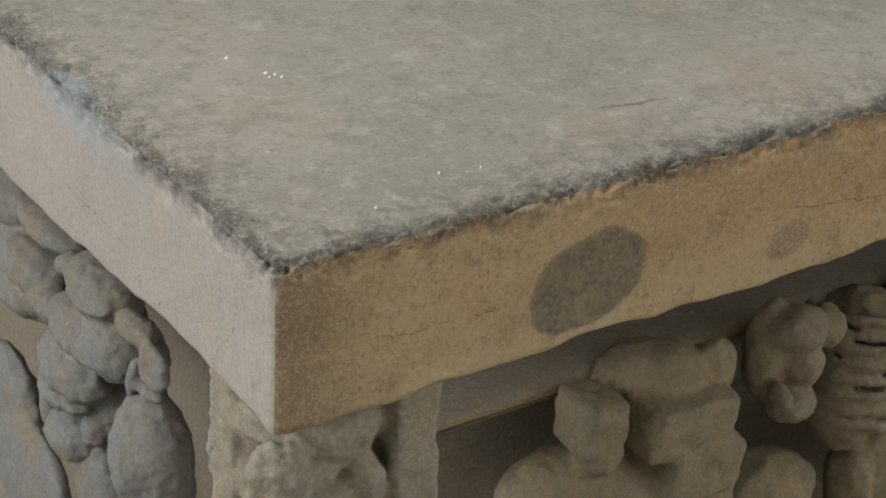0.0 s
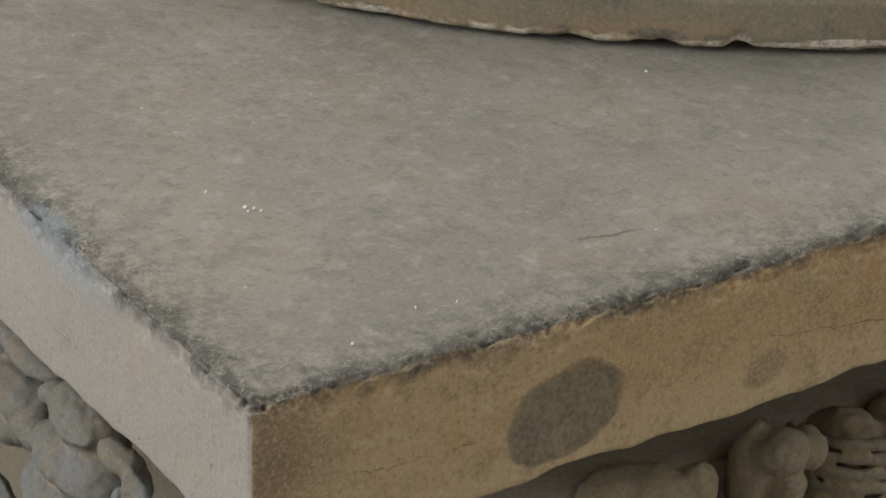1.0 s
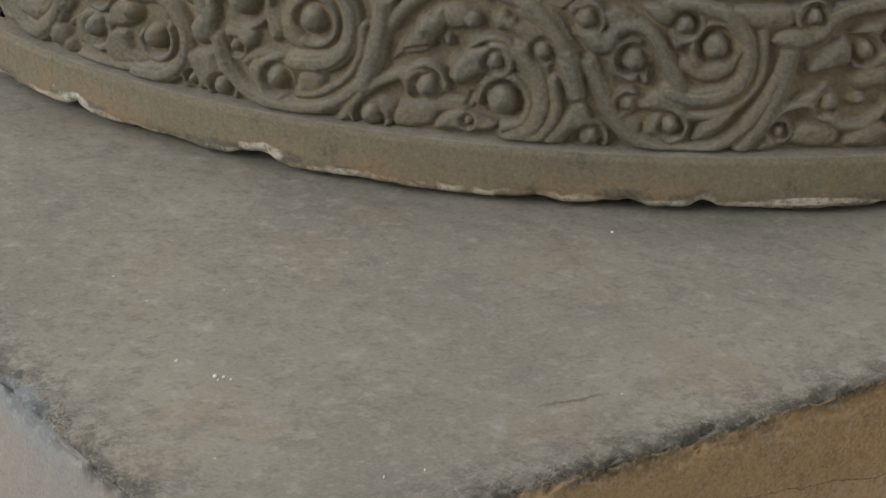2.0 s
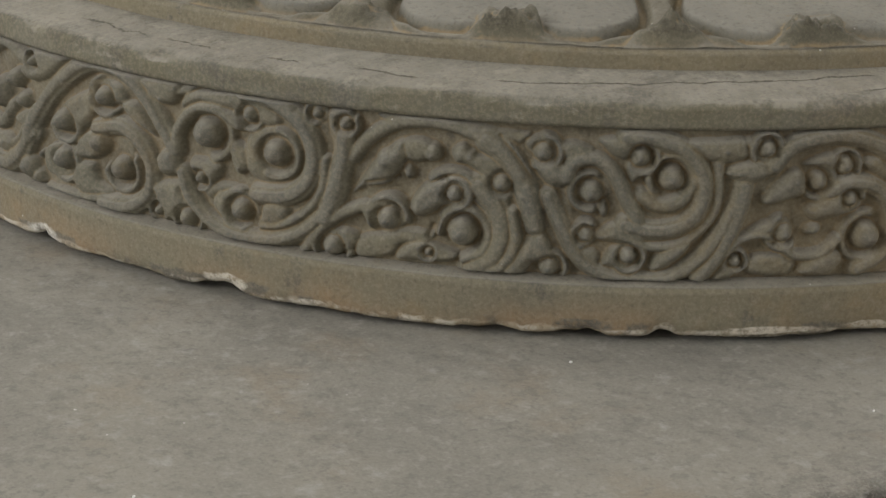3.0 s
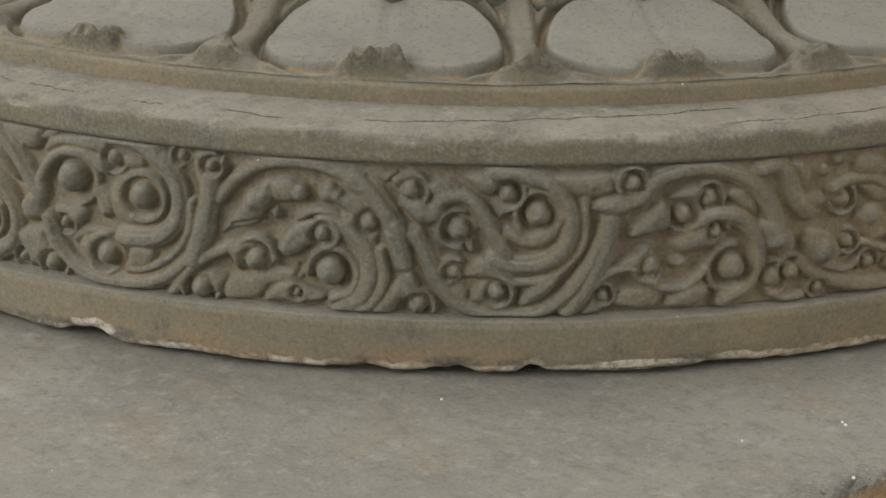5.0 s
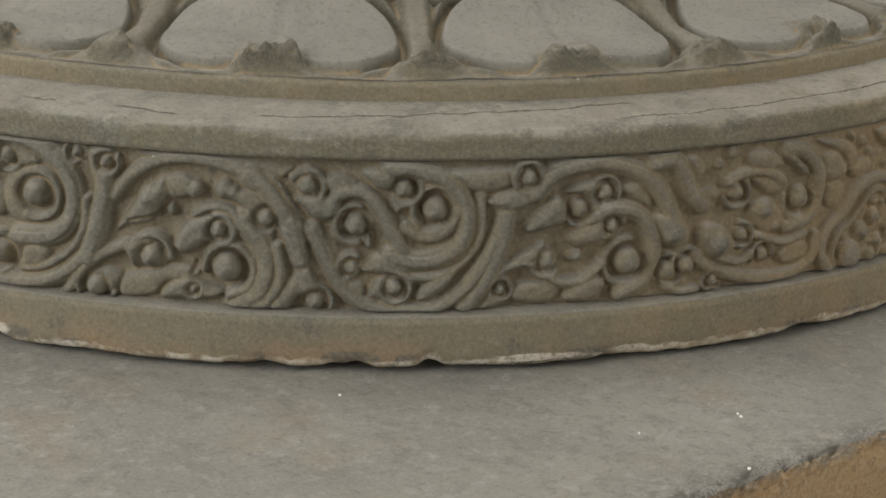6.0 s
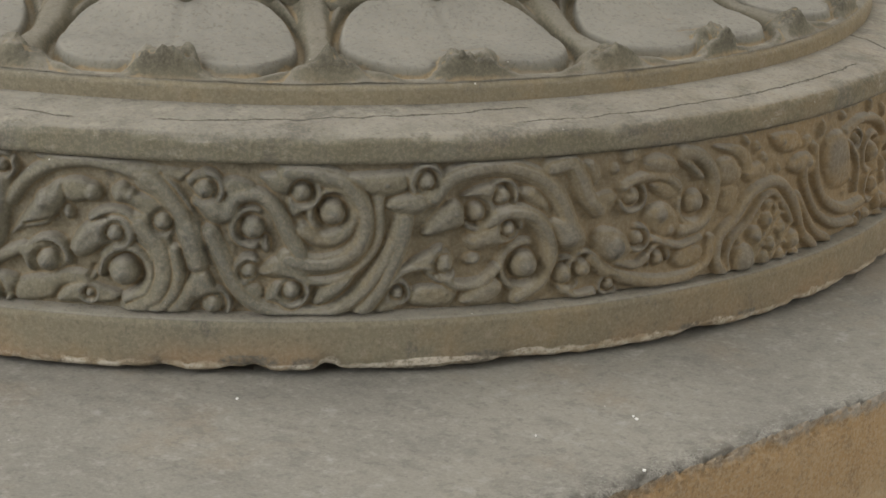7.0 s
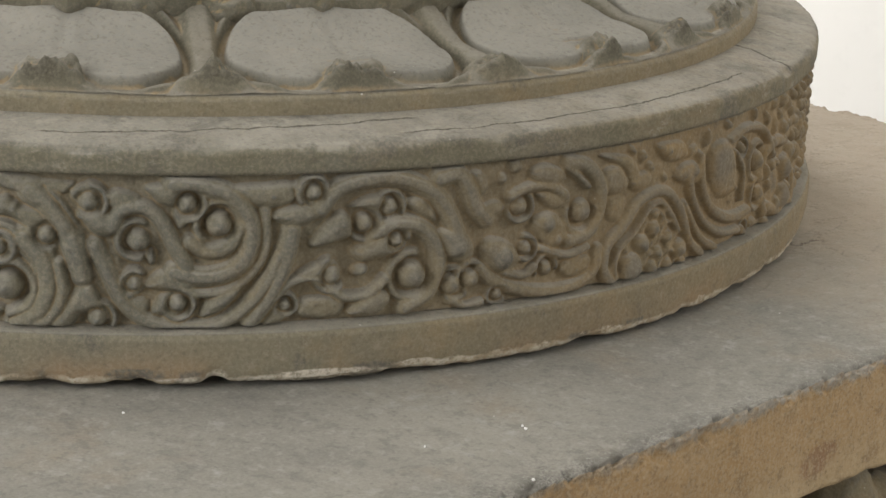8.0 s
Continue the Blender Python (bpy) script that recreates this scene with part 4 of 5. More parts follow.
mass(9, 6, (-294, 101), (-283, 110), (-265, 116), (-249, 108), (-253, 99), (-273, 93), (-286, 92))
bud(-259, 109, 5.5, 0.6)
vine(7, 9, (-276, 115), (-260, 121), (-241, 118), (-226, 104), (-222, 83), (-230, 64), (-249, 54))
bud(-243, 79, 9.5, 1.0)
mass(6.5, 4, (-253, 138), (-238, 141), (-225, 128), (-226, 119), (-242, 127))
mass(7.5, 4, (-338, 85), (-322, 94), (-306, 95), (-300, 84), (-306, 77), (-317, 80))
bud(-309, 84, 6.5, 0.6)
vine(3.5, 8, (-353, 68), (-343, 79), (-328, 83), (-315, 80))
vine(4, 8, (-311, 75), (-298, 66), (-280, 67), (-266, 78))
mass(7, 4, (-365, 46), (-354, 62), (-342, 67), (-339, 55), (-351, 46))
bud(-345, 62, 4.5, 0.6)
mass(6, 4, (-337, 54), (-332, 66), (-312, 68), (-297, 62), (-302, 50), (-324, 49))
mass(9, 5, (-296, 54), (-285, 66), (-268, 70), (-260, 62), (-270, 50), (-288, 49))
mass(9.5, 6, (-224, 112), (-205, 114), (-190, 98), (-194, 86), (-213, 88))
bud(-208, 99, 8.5)
bud(-209, 68, 7, 0.6)
bud(-192, 71, 6.5, 0.6)
bud(-198, 85, 4.5)
vine(3, 7.5, (-212, 59), (-198, 50), (-181, 51))
bud(-167, 56, 4.5, 0.6)
# the sixth medallion
vine(7.5, 9, (-226, 154), (-209, 156), (-199, 144), (-193, 130), (-181, 118))
mass(7.5, 4, (-198, 157), (-187, 157), (-180, 144), (-188, 135), (-193, 145))
mass(6, 4, (-190, 127), (-173, 133), (-163, 125), (-177, 117))
bud(-150, 125, 6, 0.6)
bud(-168, 149, 4.5)
mass(8.5, 5, (-143, 153), (-129, 158), (-110, 151), (-106, 141), (-124, 138), (-139, 144))
vine(3, 8, (-108, 153), (-95, 144), (-83, 134))
vine(6, 9, (-106, 156), (-84, 150), (-70, 134), (-68, 113), (-79, 95), (-100, 91))
bud(-88, 114, 8.5, 1.0)
vine(4.5, 8, (-159, 134), (-146, 139), (-124, 139), (-106, 129))
mass(6, 4, (-135, 134), (-106, 133), (-99, 122), (-117, 118))
mass(7, 5, (-137, 112), (-120, 118), (-103, 106), (-101, 91), (-117, 86), (-132, 97))
bud(-123, 108, 8)
bud(-113, 95, 6)
mass(8, 6, (-186, 94), (-176, 104), (-155, 96), (-146, 81), (-160, 71), (-177, 77))
bud(-166, 86, 10)
bud(-142, 90, 5, 0.6)
vine(3, 7.5, (-162, 73), (-143, 68), (-132, 74))
bud(-121, 71, 5.5, 0.6)
mass(7, 4, (-107, 68), (-95, 77), (-75, 75), (-77, 62), (-97, 59))
bud(-91, 66, 3.5)
vine(3, 8, (-128, 88), (-101, 79), (-79, 83))
vine(5.5, 8, (-184, 78), (-167, 65), (-134, 54), (-99, 51), (-72, 60), (-67, 79))
# the pointed bud of berries under an arch
vine(5, 9, (-48, 46), (-59, 61), (-57, 80), (-41, 93), (-29, 107), (-15, 115), (4, 117), (22, 109), (37, 91), (52, 65), (72, 50))
vine(3.2, 8, (-40, 47), (-47, 62), (-43, 75), (-28, 85), (-16, 97), (-6, 106), (7, 107), (21, 95), (33, 79))
vine(4, 8, (40, 99), (55, 80), (74, 61), (97, 50))
mass(5, 4, (-41, 50), (-33, 69), (-18, 83), (-2, 100), (15, 89), (44, 67), (56, 47), (34, 41), (-5, 43))
bud(1, 95, 5.6, 0.5)
bud(0, 85, 7.5, 0.5)
bud(-14, 73, 8.8, 0.5)
bud(20, 75, 6.2, 0.5)
bud(39, 60, 8.8, 0.5)
bud(7, 63, 6.9, 0.5)
bud(-26, 56, 11.9, 0.6)
bud(1, 51, 6.9, 0.5)
bud(23, 50, 6.2, 0.5)
bud(44, 47, 6.2, 0.5)
mass(8, 5, (-67, 144), (-49, 146), (-35, 127), (-53, 121), (-67, 128))
mass(7, 4, (-71, 157), (-40, 154), (-23, 139), (-33, 126), (-42, 141))
bud(-40, 132, 3.5)
bud(-20, 150, 4.5)
bud(-10, 139, 4.5)
mass(8, 5, (-36, 131), (-14, 138), (-7, 127), (-26, 120))
mass(7, 5, (-3, 157), (33, 155), (41, 139), (12, 140))
bud(11, 150, 5.5)
mass(8, 5, (24, 126), (40, 137), (65, 128), (67, 114), (35, 118))
bud(49, 127, 7)
mass(5, 4, (-57, 120), (-36, 117), (-42, 98), (-59, 103))
# the seventh medallion, turning away
vine(4, 9, (44, 123), (51, 103), (71, 79), (103, 62), (137, 57))
vine(5, 8.5, (60, 137), (66, 110), (85, 87), (119, 72), (158, 70))
mass(9, 8, (72, 128), (83, 144), (108, 143), (127, 114), (125, 93), (97, 93), (80, 106))
vine(2.5, 9, (99, 138), (113, 120))
bud(122, 99, 5)
bud(135, 131, 4.5, 0.6)
vine(4, 8.5, (108, 142), (139, 148), (180, 139), (204, 113))
bud(170, 113, 8.5, 1.0)
vine(3, 8, (121, 130), (138, 111), (140, 85))
bud(178, 82, 7.5, 0.6)
bud(149, 54, 5, 0.6)
bud(206, 48, 6)
bud(270, 67, 6, 0.6)
bud(284, 47, 8)
bud(238, 130, 7)
# eighth medallion
vine(6, 9.0, (197, 60), (182, 83), (181, 107), (201, 122), (240, 118))
vine(6, 8.0, (208, 62), (254, 47), (294, 49), (288, 75), (256, 98), taper=0.2)
bud(252, 89, 10.9, ring=0.0)
bud(252, 63, 12.0)
bud(267, 102, 8.7, ring=0.0)
bud(234, 59, 7.3, ring=0.0)

# the stretch that is seen most aslant: one more winding with bosses
vine(9, 9, (-955, 108), (-978, 70), (-1010, 54), (-1046, 74), (-1062, 120), (-1085, 150))
vine(6, 8, (-965, 150), (-1000, 160), (-1035, 140), (-1040, 105), (-1012, 88), (-990, 108))
vine(4, 7, (-1075, 70), (-1060, 58), (-1045, 56))
bud(-1010, 115, 12)
bud(-1052, 152, 9)
bud(-985, 132, 8)
bud(-968, 60, 9)
leaf(-1025, 72, -995, 75, 8)
leaf(-1070, 90, -1060, 130, 8)

# leaves lie lowest, the stems over them; the ground swells up between; then the round buds and the cut lines
for rank, tool, a, k in sorted(QUEUE, key=lambda item: item[0]):
    if rank < 2:
        tool(*a, **k)
swell = RELIEF.copy()
for k in range(3):
    for axis in (0, 1):
        swell = sum(np.roll(swell, j, axis) for j in range(-9, 10)) / 19
RELIEF = np.maximum(RELIEF, 0.50 * swell) + 0.25 * np.minimum(RELIEF, 0.50 * swell)
for rank, tool, a, k in sorted(QUEUE, key=lambda item: item[0]):
    if rank >= 2:
        tool(*a, **k)

# small leaves and beads fill what is left of the ground
rng = random.Random(12)
for i in range(1500):
    u, z, w = rng.uniform(U0 + 20, U1 - 20), rng.uniform(FZ0 * 1000 + 6, FZ1 * 1000 - 6), rng.uniform(4.5, 8.5)
    sl = window(u, u, z, z, w)
    if RELIEF[sl].max() < 5.6:
        g = rng.uniform(0, 6.28)
        sl = window(u, u, z, z, w * 1.6)
        uu, zz = np.meshgrid(GU[sl[1]] - u, GZ[sl[0]] - z)
        along, across = uu * math.cos(g) + zz * math.sin(g), zz * math.cos(g) - uu * math.sin(g)
        across = across + 0.05 * along ** 2 / w
        far = np.clip((along / (w * rng.uniform(1.0, 1.5))) ** 2 + (across / (w * 0.8)) ** 2, 0, 1)
        lift(sl, (6.2 + 0.3 * w) * (1 - far) ** 0.6)

# hand-cut unevenness: fine tool marks, worn crests
gu, gz = np.meshgrid(GU, GZ)
flat = np.stack([gu.ravel(), gz.ravel(), 0 * gu.ravel()], 1) / 1000
ground = 0.6 * fbm(flat, 60, 4, 11).reshape(gu.shape)
for k in range(2):
    RELIEF = (RELIEF + 0.5 * (np.roll(RELIEF, 1, 0) + np.roll(RELIEF, -1, 0)) + 0.5 * (np.roll(RELIEF, 1, 1) + np.roll(RELIEF, -1, 1))) / 3
RELIEF = RELIEF + ground + 0.45 * fbm(flat, 240, 3, 21).reshape(gu.shape)
SUNK = 0.0205
shallow = 1 - 0.38 * smooth(-380, -40, gu)  # the cutting grows shallower round to one side
rad = R - 0.003 - shallow * (SUNK - 0.004 - 0.00142 * RELIEF)
fade = smooth(0, 2, gz - GZ[0]) * smooth(0, 2, GZ[-1] - gz)
rad = np.minimum(rad, R + 0.004) * fade + (R - 0.016) * (1 - fade)
PTS = around(rad, gz / 1000, gu / 1000 / RS)


def panel(name, pts, label, high):
    return sheet(name, pts, M_DRUM, drum, label, high)


CUTS = [-1080, -955, -802, -660, -507, -355, -222, -72, 45, 190, 480]
for a, b in zip(CUTS[:-1], CUTS[1:]):
    i, j = np.searchsorted(GU, [a, b])
    panel("scroll_panel", PTS[:, i:min(j + 1, len(GU))], "deep-cut leaf scroll with round buds", RELIEF[:, i:min(j + 1, len(GU))])
# round the back the same scroll runs on, seen by nobody but the hall
back_u = np.arange(U1 / 1000 / RS, 2 * np.pi + U0 / 1000 / RS, 0.004)
src = (np.arange(len(back_u)) * 3) % len(GU)
panel("scroll_panel", around(rad[::3, src], (gz / 1000)[::3, src], back_u[None, :] + 0 * rad[::3, src]), "leaf scroll that runs on round the back", RELIEF[::3, src])

# ---- lotus base on the drum ----
lotus = tagged(new("lotus_base"), "round lotus base with broad double-lobed stone petals on the drum", "lotus base")
lotus.location = (CX, CY, TOP)
ring("plinth_ring", [(0.6270, 0.188), (0.6265, 0.193), (0.6260, 0.2050), (0.6225, 0.2092), (0.6155, 0.2105)], M_RING, "ochre stained plinth ring", parent=lotus)
PITCH, TIP = 360 / 16, -44.0


def petal_sheet(n):
    """Petal n with half of the gaps beside it: two smooth lobes, a broken tip in the middle, a stub at each gap."""
    th = np.linspace(-0.5, 0.5, 190) * PITCH
    rr = np.linspace(0.612, 0.455, 130)
    a, r = np.meshgrid(np.radians(th) * 0.58, rr)
    t = np.meshgrid(th, rr)[0] + TIP + n * PITCH
    z = 0.2095 + 0.10 * (0.612 - r) + 0.9 * np.clip(0.545 - r, 0, None) ** 1.25
    # two lobes that open inwards
    d = np.full(a.shape, 1e9)
    for side in (-1, 1):
        dx, dy = a - side * 0.0457, (r - 0.547) * 0.93
        d = np.minimum(d, np.sqrt(dx ** 2 + dy ** 2) - 0.0515)
    d = np.maximum(d, 0.495 - r)
    d = np.minimum(d, np.where((r < 0.57) & (r > 0.50), np.abs(a) - 0.049, 1.0))
    d = d - 0.010 * np.exp(-(a / 0.012) ** 2) * smooth(0.56, 0.585, r)
    lobe = smooth(0.0015, -0.0035, d)
    dome = np.sqrt(np.clip(-d, 0, 0.04) / 0.04)
    lobe_h = lobe * (0.0075 + 0.005 * dome - 0.0012 * np.exp(-(a / 0.005) ** 2) * (r < 0.57))
    # a raised border follows the lobes
    rimline = 0.0055 * np.exp(-((d - 0.0105) / 0.0035) ** 2) * smooth(0.0, 0.006, 0.612 - r)
    rimline = rimline * (0.35 + 0.65 * smooth(0.012, 0.03, np.radians(PITCH / 2) * 0.58 - np.abs(a)))
    # stem between two petals, with its stub in front
    gap = np.radians(PITCH / 2) * 0.58 - np.abs(a)
    stem = 0.0105 * np.exp(-(gap / 0.0135) ** 4) * smooth(0.61, 0.59, r)
    flat = around(r, z, np.radians(t)).reshape(-1, 3)
    fuzz = fbm(flat, 55, 4, 5).reshape(r.shape)
    tri = np.clip(1 - gap / 0.034, 0, 1) * smooth(0.613, 0.600, r) * smooth(0.575, 0.592, r)
    knob = fbm(flat, 120, 4, 45).reshape(r.shape)
    stub = tri * (0.021 + 0.011 * fuzz + 0.006 * knob)
    # the petal's own tip, broken and dark
    wide = 0.026 + 0.007 * fuzz + 0.006 * np.sin(n * 2.3)
    tip = smooth(wide + 0.008, wide - 0.012, np.abs(a - 0.006 * np.sin(n * 5.1))) * smooth(0.612, 0.602, r) * smooth(0.572, 0.592, r)
    tip_h = tip * (0.0185 + 0.012 * fuzz + 0.007 * knob + 0.003 * np.sin(n * 3.7))
    h = np.maximum(np.maximum(lobe_h, rimline), np.maximum(np.maximum(stem, stub), tip_h))
    z = z - 0.004 * np.exp(-((d - 0.004) / 0.0035) ** 2) * (r < 0.6)
    z = z + h + 0.0007 * fbm(flat, 130, 3, 15).reshape(r.shape) + 0.0012 * fbm(flat, 20, 3, 25).reshape(r.shape)
    # lumps bulge outward over the ring as well
    r = r + 0.004 * np.maximum(tip, tri) * smooth(0.585, 0.606, r)
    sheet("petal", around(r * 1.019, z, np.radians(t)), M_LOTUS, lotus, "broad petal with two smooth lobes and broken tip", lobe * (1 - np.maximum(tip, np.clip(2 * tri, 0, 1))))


for n in range(16):
    petal_sheet(n)


def upper_tier():
    """The next row of petals, whose thick tips hang over the lower one."""
    for n in range(16):
        th = np.linspace(-0.5, 0.5, 90) * PITCH
        s = np.linspace(0, 1, 60)
        a, q = np.meshgrid(np.radians(th) * 0.5, s)
        t = np.meshgrid(th, s)[0] + TIP + (n + 0.5) * PITCH
        bulge = np.clip(1 - (np.abs(a) / 0.062) ** 3, 0, 1)
        ragged = np.exp(-((np.abs(a) - 0.098) / 0.026) ** 2)   # broken lumps between two petals
        r = 0.490 + (0.036 * bulge + 0.044 * ragged) * np.sin(np.pi * np.clip(q * 1.3 + 0.12, 0, 1)) - 0.09 * q
        z = 0.232 + 0.012 * (1 - bulge) * (1 - ragged) + 0.13 * q
        flat = around(r, z, np.radians(t)).reshape(-1, 3)
        f = fbm(flat, 34, 5, 35).reshape(r.shape)
        sheet("upper_petal", around(r + 0.014 * f, z + 0.010 * f, np.radians(t)), M_LOTUS, lotus, "thick tip of an upper petal")


upper_tier()
ring("crown", [(0.42, 0.355), (0.40, 0.372), (0.30, 0.378), (0.001, 0.378)], M_LOTUS, "flat top", fine=1.0, parent=lotus)

# ---- carved pedestal under the slab ----
pedestal = tagged(new("pedestal"), "sandstone pedestal block with mouldings under the slab", "pedestal")
IN = 0.24
def block(name, inset, z0, z1, label=""):
    bm = bmesh.new()
    box(bm, inset, inset, z0, SX - inset, SY - inset, z1)
    bmesh.ops.bevel(bm, geom=list(bm.edges), offset=0.012, segments=3, affect="EDGES", profile=0.5)
    return part(name, bm, M_BASE, pedestal, label)


block("neck", 0.205, TOP - THICK - 0.074, TOP - THICK - 0.001, "upper fillet in the slab's shade")
block("moulding", 0.180, TOP - THICK - 0.096, TOP - THICK - 0.072)
block("dado", IN, 0.12, TOP - THICK - 0.095, "flat ground of the reliefs")
block("moulding", 0.185, TOP - THICK - 0.185, TOP - THICK - 0.165)
block("plinth", 0.0, 0.0, 0.12, "plain foot of the pedestal")


def band(bm, m, thick):
    """A closed strap: a ring of unit radius in m's plane, with a round section."""
    rows = []
    for i in range(36):
        a = 2 * math.pi * i / 36
        c = m @ Vector((math.cos(a), math.sin(a), 0))
        o = (c - m.translation).normalized()
        up = (m.to_3x3() @ Vector((0, 0, 1))).normalized()
        rows.append([bm.verts.new(c + (o * math.cos(b) + up * math.sin(b)) * thick) for b in [2 * math.pi * k / 8 for k in range(8)]])
    for i in range(36):
        for k in range(8):
            bm.faces.new((rows[i][k], rows[(i + 1) % 36][k], rows[(i + 1) % 36][(k + 1) % 8], rows[i][(k + 1) % 8]))


def carving(name, label, blobs, voxel=0.0034, stone=None, bands=(), slabs=()):
    """A worn figure in high relief: rounded masses and straps melted into one mesh. blobs: centre, half axes, turns; bands: centre, two half axes, tilt about x and y, thickness; slabs: blocky masses, given like blobs."""
    bm = bmesh.new()
    for cx, cy, cz, ax, ay, tx, ty, thick in bands:
        band(bm, pose(cx, cy, cz, tx, ty, 0) @ Matrix.Diagonal((ax * 0.82, ay * 0.82, 1, 1)), thick)
    for cx, cy, cz, ax, ay, az, *turn in blobs:
        tx, ty, tz = (turn + [0, 0, 0])[:3]
        turned = pose(0, 0, 0, *[random.uniform(0, 360) for _ in range(3)])
        bmesh.ops.create_icosphere(bm, subdivisions=2, radius=1.02, matrix=pose(cx, cy, cz, tx, ty, tz) @ Matrix.Diagonal((ax * 0.9, ay * 0.9, az * 0.93, 1)) @ turned)
    for cx, cy, cz, ax, ay, az, tx, ty, tz in slabs:
        made = bmesh.ops.create_cube(bm, size=2, matrix=pose(cx, cy, cz, tx, ty, tz) @ Matrix.Diagonal((ax, ay, az, 1)))
        bmesh.ops.bevel(bm, geom=list({g for v in made["verts"] for g in v.link_edges}), offset=min(ax, ay, az) * 0.25, segments=3, affect="EDGES", profile=0.5)
    ob = part(name, bm, stone or M_BASE)
    tagged(ob, label, "carving", "reliefs round the pedestal")
    m = ob.modifiers.new("melt", "REMESH")
    m.mode, m.voxel_size, m.use_smooth_shade = "VOXEL", voxel, True
    m = ob.modifiers.new("worn", "SMOOTH")
    m.factor, m.iterations = 0.5, 2
    for scale, strength in ((0.02, 0.006), (0.006, 0.003)):
        tex = bpy.data.textures.new("wear", "CLOUDS")
        tex.noise_scale = scale
        m = ob.modifiers.new("wear", "DISPLACE")
        m.texture, m.strength, m.texture_coords = tex, strength, "GLOBAL"
    return ob


Z = TOP
carving("corner_bracket_carving", "carved corner figure with draped folds under the slab corner", [
    (0.077, 0.077, Z - 0.22, 0.055, 0.055, 0.14), (0.052, 0.052, Z - 0.125, 0.05, 0.05, 0.03), (0.082, 0.082, Z - 0.125, 0.055, 0.05, 0.03),
    (0.008, 0.016, Z - 0.140, 0.0055, 0.010, 0.030), (0.016, 0.014, Z - 0.142, 0.0055, 0.010, 0.030), (0.024, 0.014, Z - 0.140, 0.0055, 0.010, 0.028), (0.002, 0.022, Z - 0.145, 0.006, 0.008, 0.03),
    (0.037, 0.018, Z - 0.146, 0.014, 0.010, 0.012), (0.054, 0.022, Z - 0.136, 0.018, 0.012, 0.014), (0.068, 0.018, Z - 0.155, 0.011, 0.010, 0.026, 0, -20, 0), (0.057, 0.024, Z - 0.168, 0.012, 0.010, 0.024, 0, 25, 0),
    (0.042, 0.022, Z - 0.178, 0.014, 0.012, 0.018, 0, 30, 0), (0.027, 0.020, Z - 0.18, 0.016, 0.012, 0.02), (0.074, 0.027, Z - 0.185, 0.012, 0.012, 0.03, 0, 25, 0), (0.042, 0.032, Z - 0.21, 0.035, 0.025, 0.03),
    (0.098, 0.037, Z - 0.165, 0.012, 0.024, 0.09), (0.092, 0.042, Z - 0.118, 0.025, 0.03, 0.018), (0.094, 0.027, Z - 0.195, 0.018, 0.014, 0.012),
    (0.018, 0.082, Z - 0.155, 0.010, 0.009, 0.026, -25, 0, 0), (0.016, 0.064, Z - 0.158, 0.010, 0.010, 0.024, -20, 0, 0), (0.018, 0.050, Z - 0.170, 0.010, 0.007, 0.03, -20, 0, 0), (0.032, 0.095, Z - 0.165, 0.024, 0.010, 0.06), (0.022, 0.072, Z - 0.195, 0.02, 0.024, 0.02), (0.032, 0.042, Z - 0.22, 0.03, 0.03, 0.03)], 0.0026, M_CORNER,
    slabs=[(0.098, 0.055, Z - 0.24, 0.014, 0.047, 0.142, 0, 0, 0), (0.055, 0.073, Z - 0.24, 0.048, 0.012, 0.142, 0, 0, 0)])
carving("beast_carving", "grey stone beast head with strapped brow and hanging muzzle in relief", [
    (0.092, 0.466, Z - 0.246, 0.013, 0.026, 0.010, -20, 0, 0), (0.100, 0.431, Z - 0.251, 0.027, 0.049, 0.025), (0.095, 0.453, Z - 0.293, 0.027, 0.052, 0.024), (0.088, 0.461, Z - 0.329, 0.027, 0.051, 0.025),
    (0.100, 0.412, Z - 0.288, 0.027, 0.037, 0.030), (0.095, 0.488, Z - 0.407, 0.021, 0.035, 0.021), (0.084, 0.479, Z - 0.313, 0.008, 0.014, 0.008), (0.082, 0.426, Z - 0.300, 0.008, 0.017, 0.008),
    (0.086, 0.411, Z - 0.253, 0.010, 0.025, 0.006, -15, 0, 0), (0.086, 0.474, Z - 0.355, 0.021, 0.041, 0.013), (0.125, 0.460, Z - 0.361, 0.036, 0.047, 0.036), (0.125, 0.492, Z - 0.322, 0.036, 0.069, 0.049),
    (0.105, 0.548, Z - 0.426, 0.011, 0.011, 0.037, -22, 0, 0), (0.100, 0.452, Z - 0.381, 0.013, 0.014, 0.022, 15, 0, 0)], 0.0026, M_GREY)
carving("curled_ear_carving", "small grey stone curled ear and knotted ribbon in relief", [
    (0.098, 0.374, Z - 0.253, 0.013, 0.027, 0.012), (0.095, 0.349, Z - 0.267, 0.008, 0.009, 0.021, 12, 0, 0), (0.097, 0.344, Z - 0.270, 0.008, 0.023, 0.019), (0.095, 0.372, Z - 0.292, 0.007, 0.007, 0.022, 14, 0, 0),
    (0.100, 0.362, Z - 0.298, 0.008, 0.022, 0.006), (0.120, 0.408, Z - 0.301, 0.018, 0.032, 0.030)], 0.0022, M_GREY)
carving("limb_carving", "smooth rounded grey stone limb with incised border in relief", [
    (0.100, 0.356, Z - 0.348, 0.029, 0.044, 0.053), (0.094, 0.358, Z - 0.352, 0.029, 0.032, 0.045), (0.100, 0.356, Z - 0.428, 0.029, 0.046, 0.063), (0.125, 0.405, Z - 0.400, 0.032, 0.042, 0.074)], 0.0026, M_GREY)
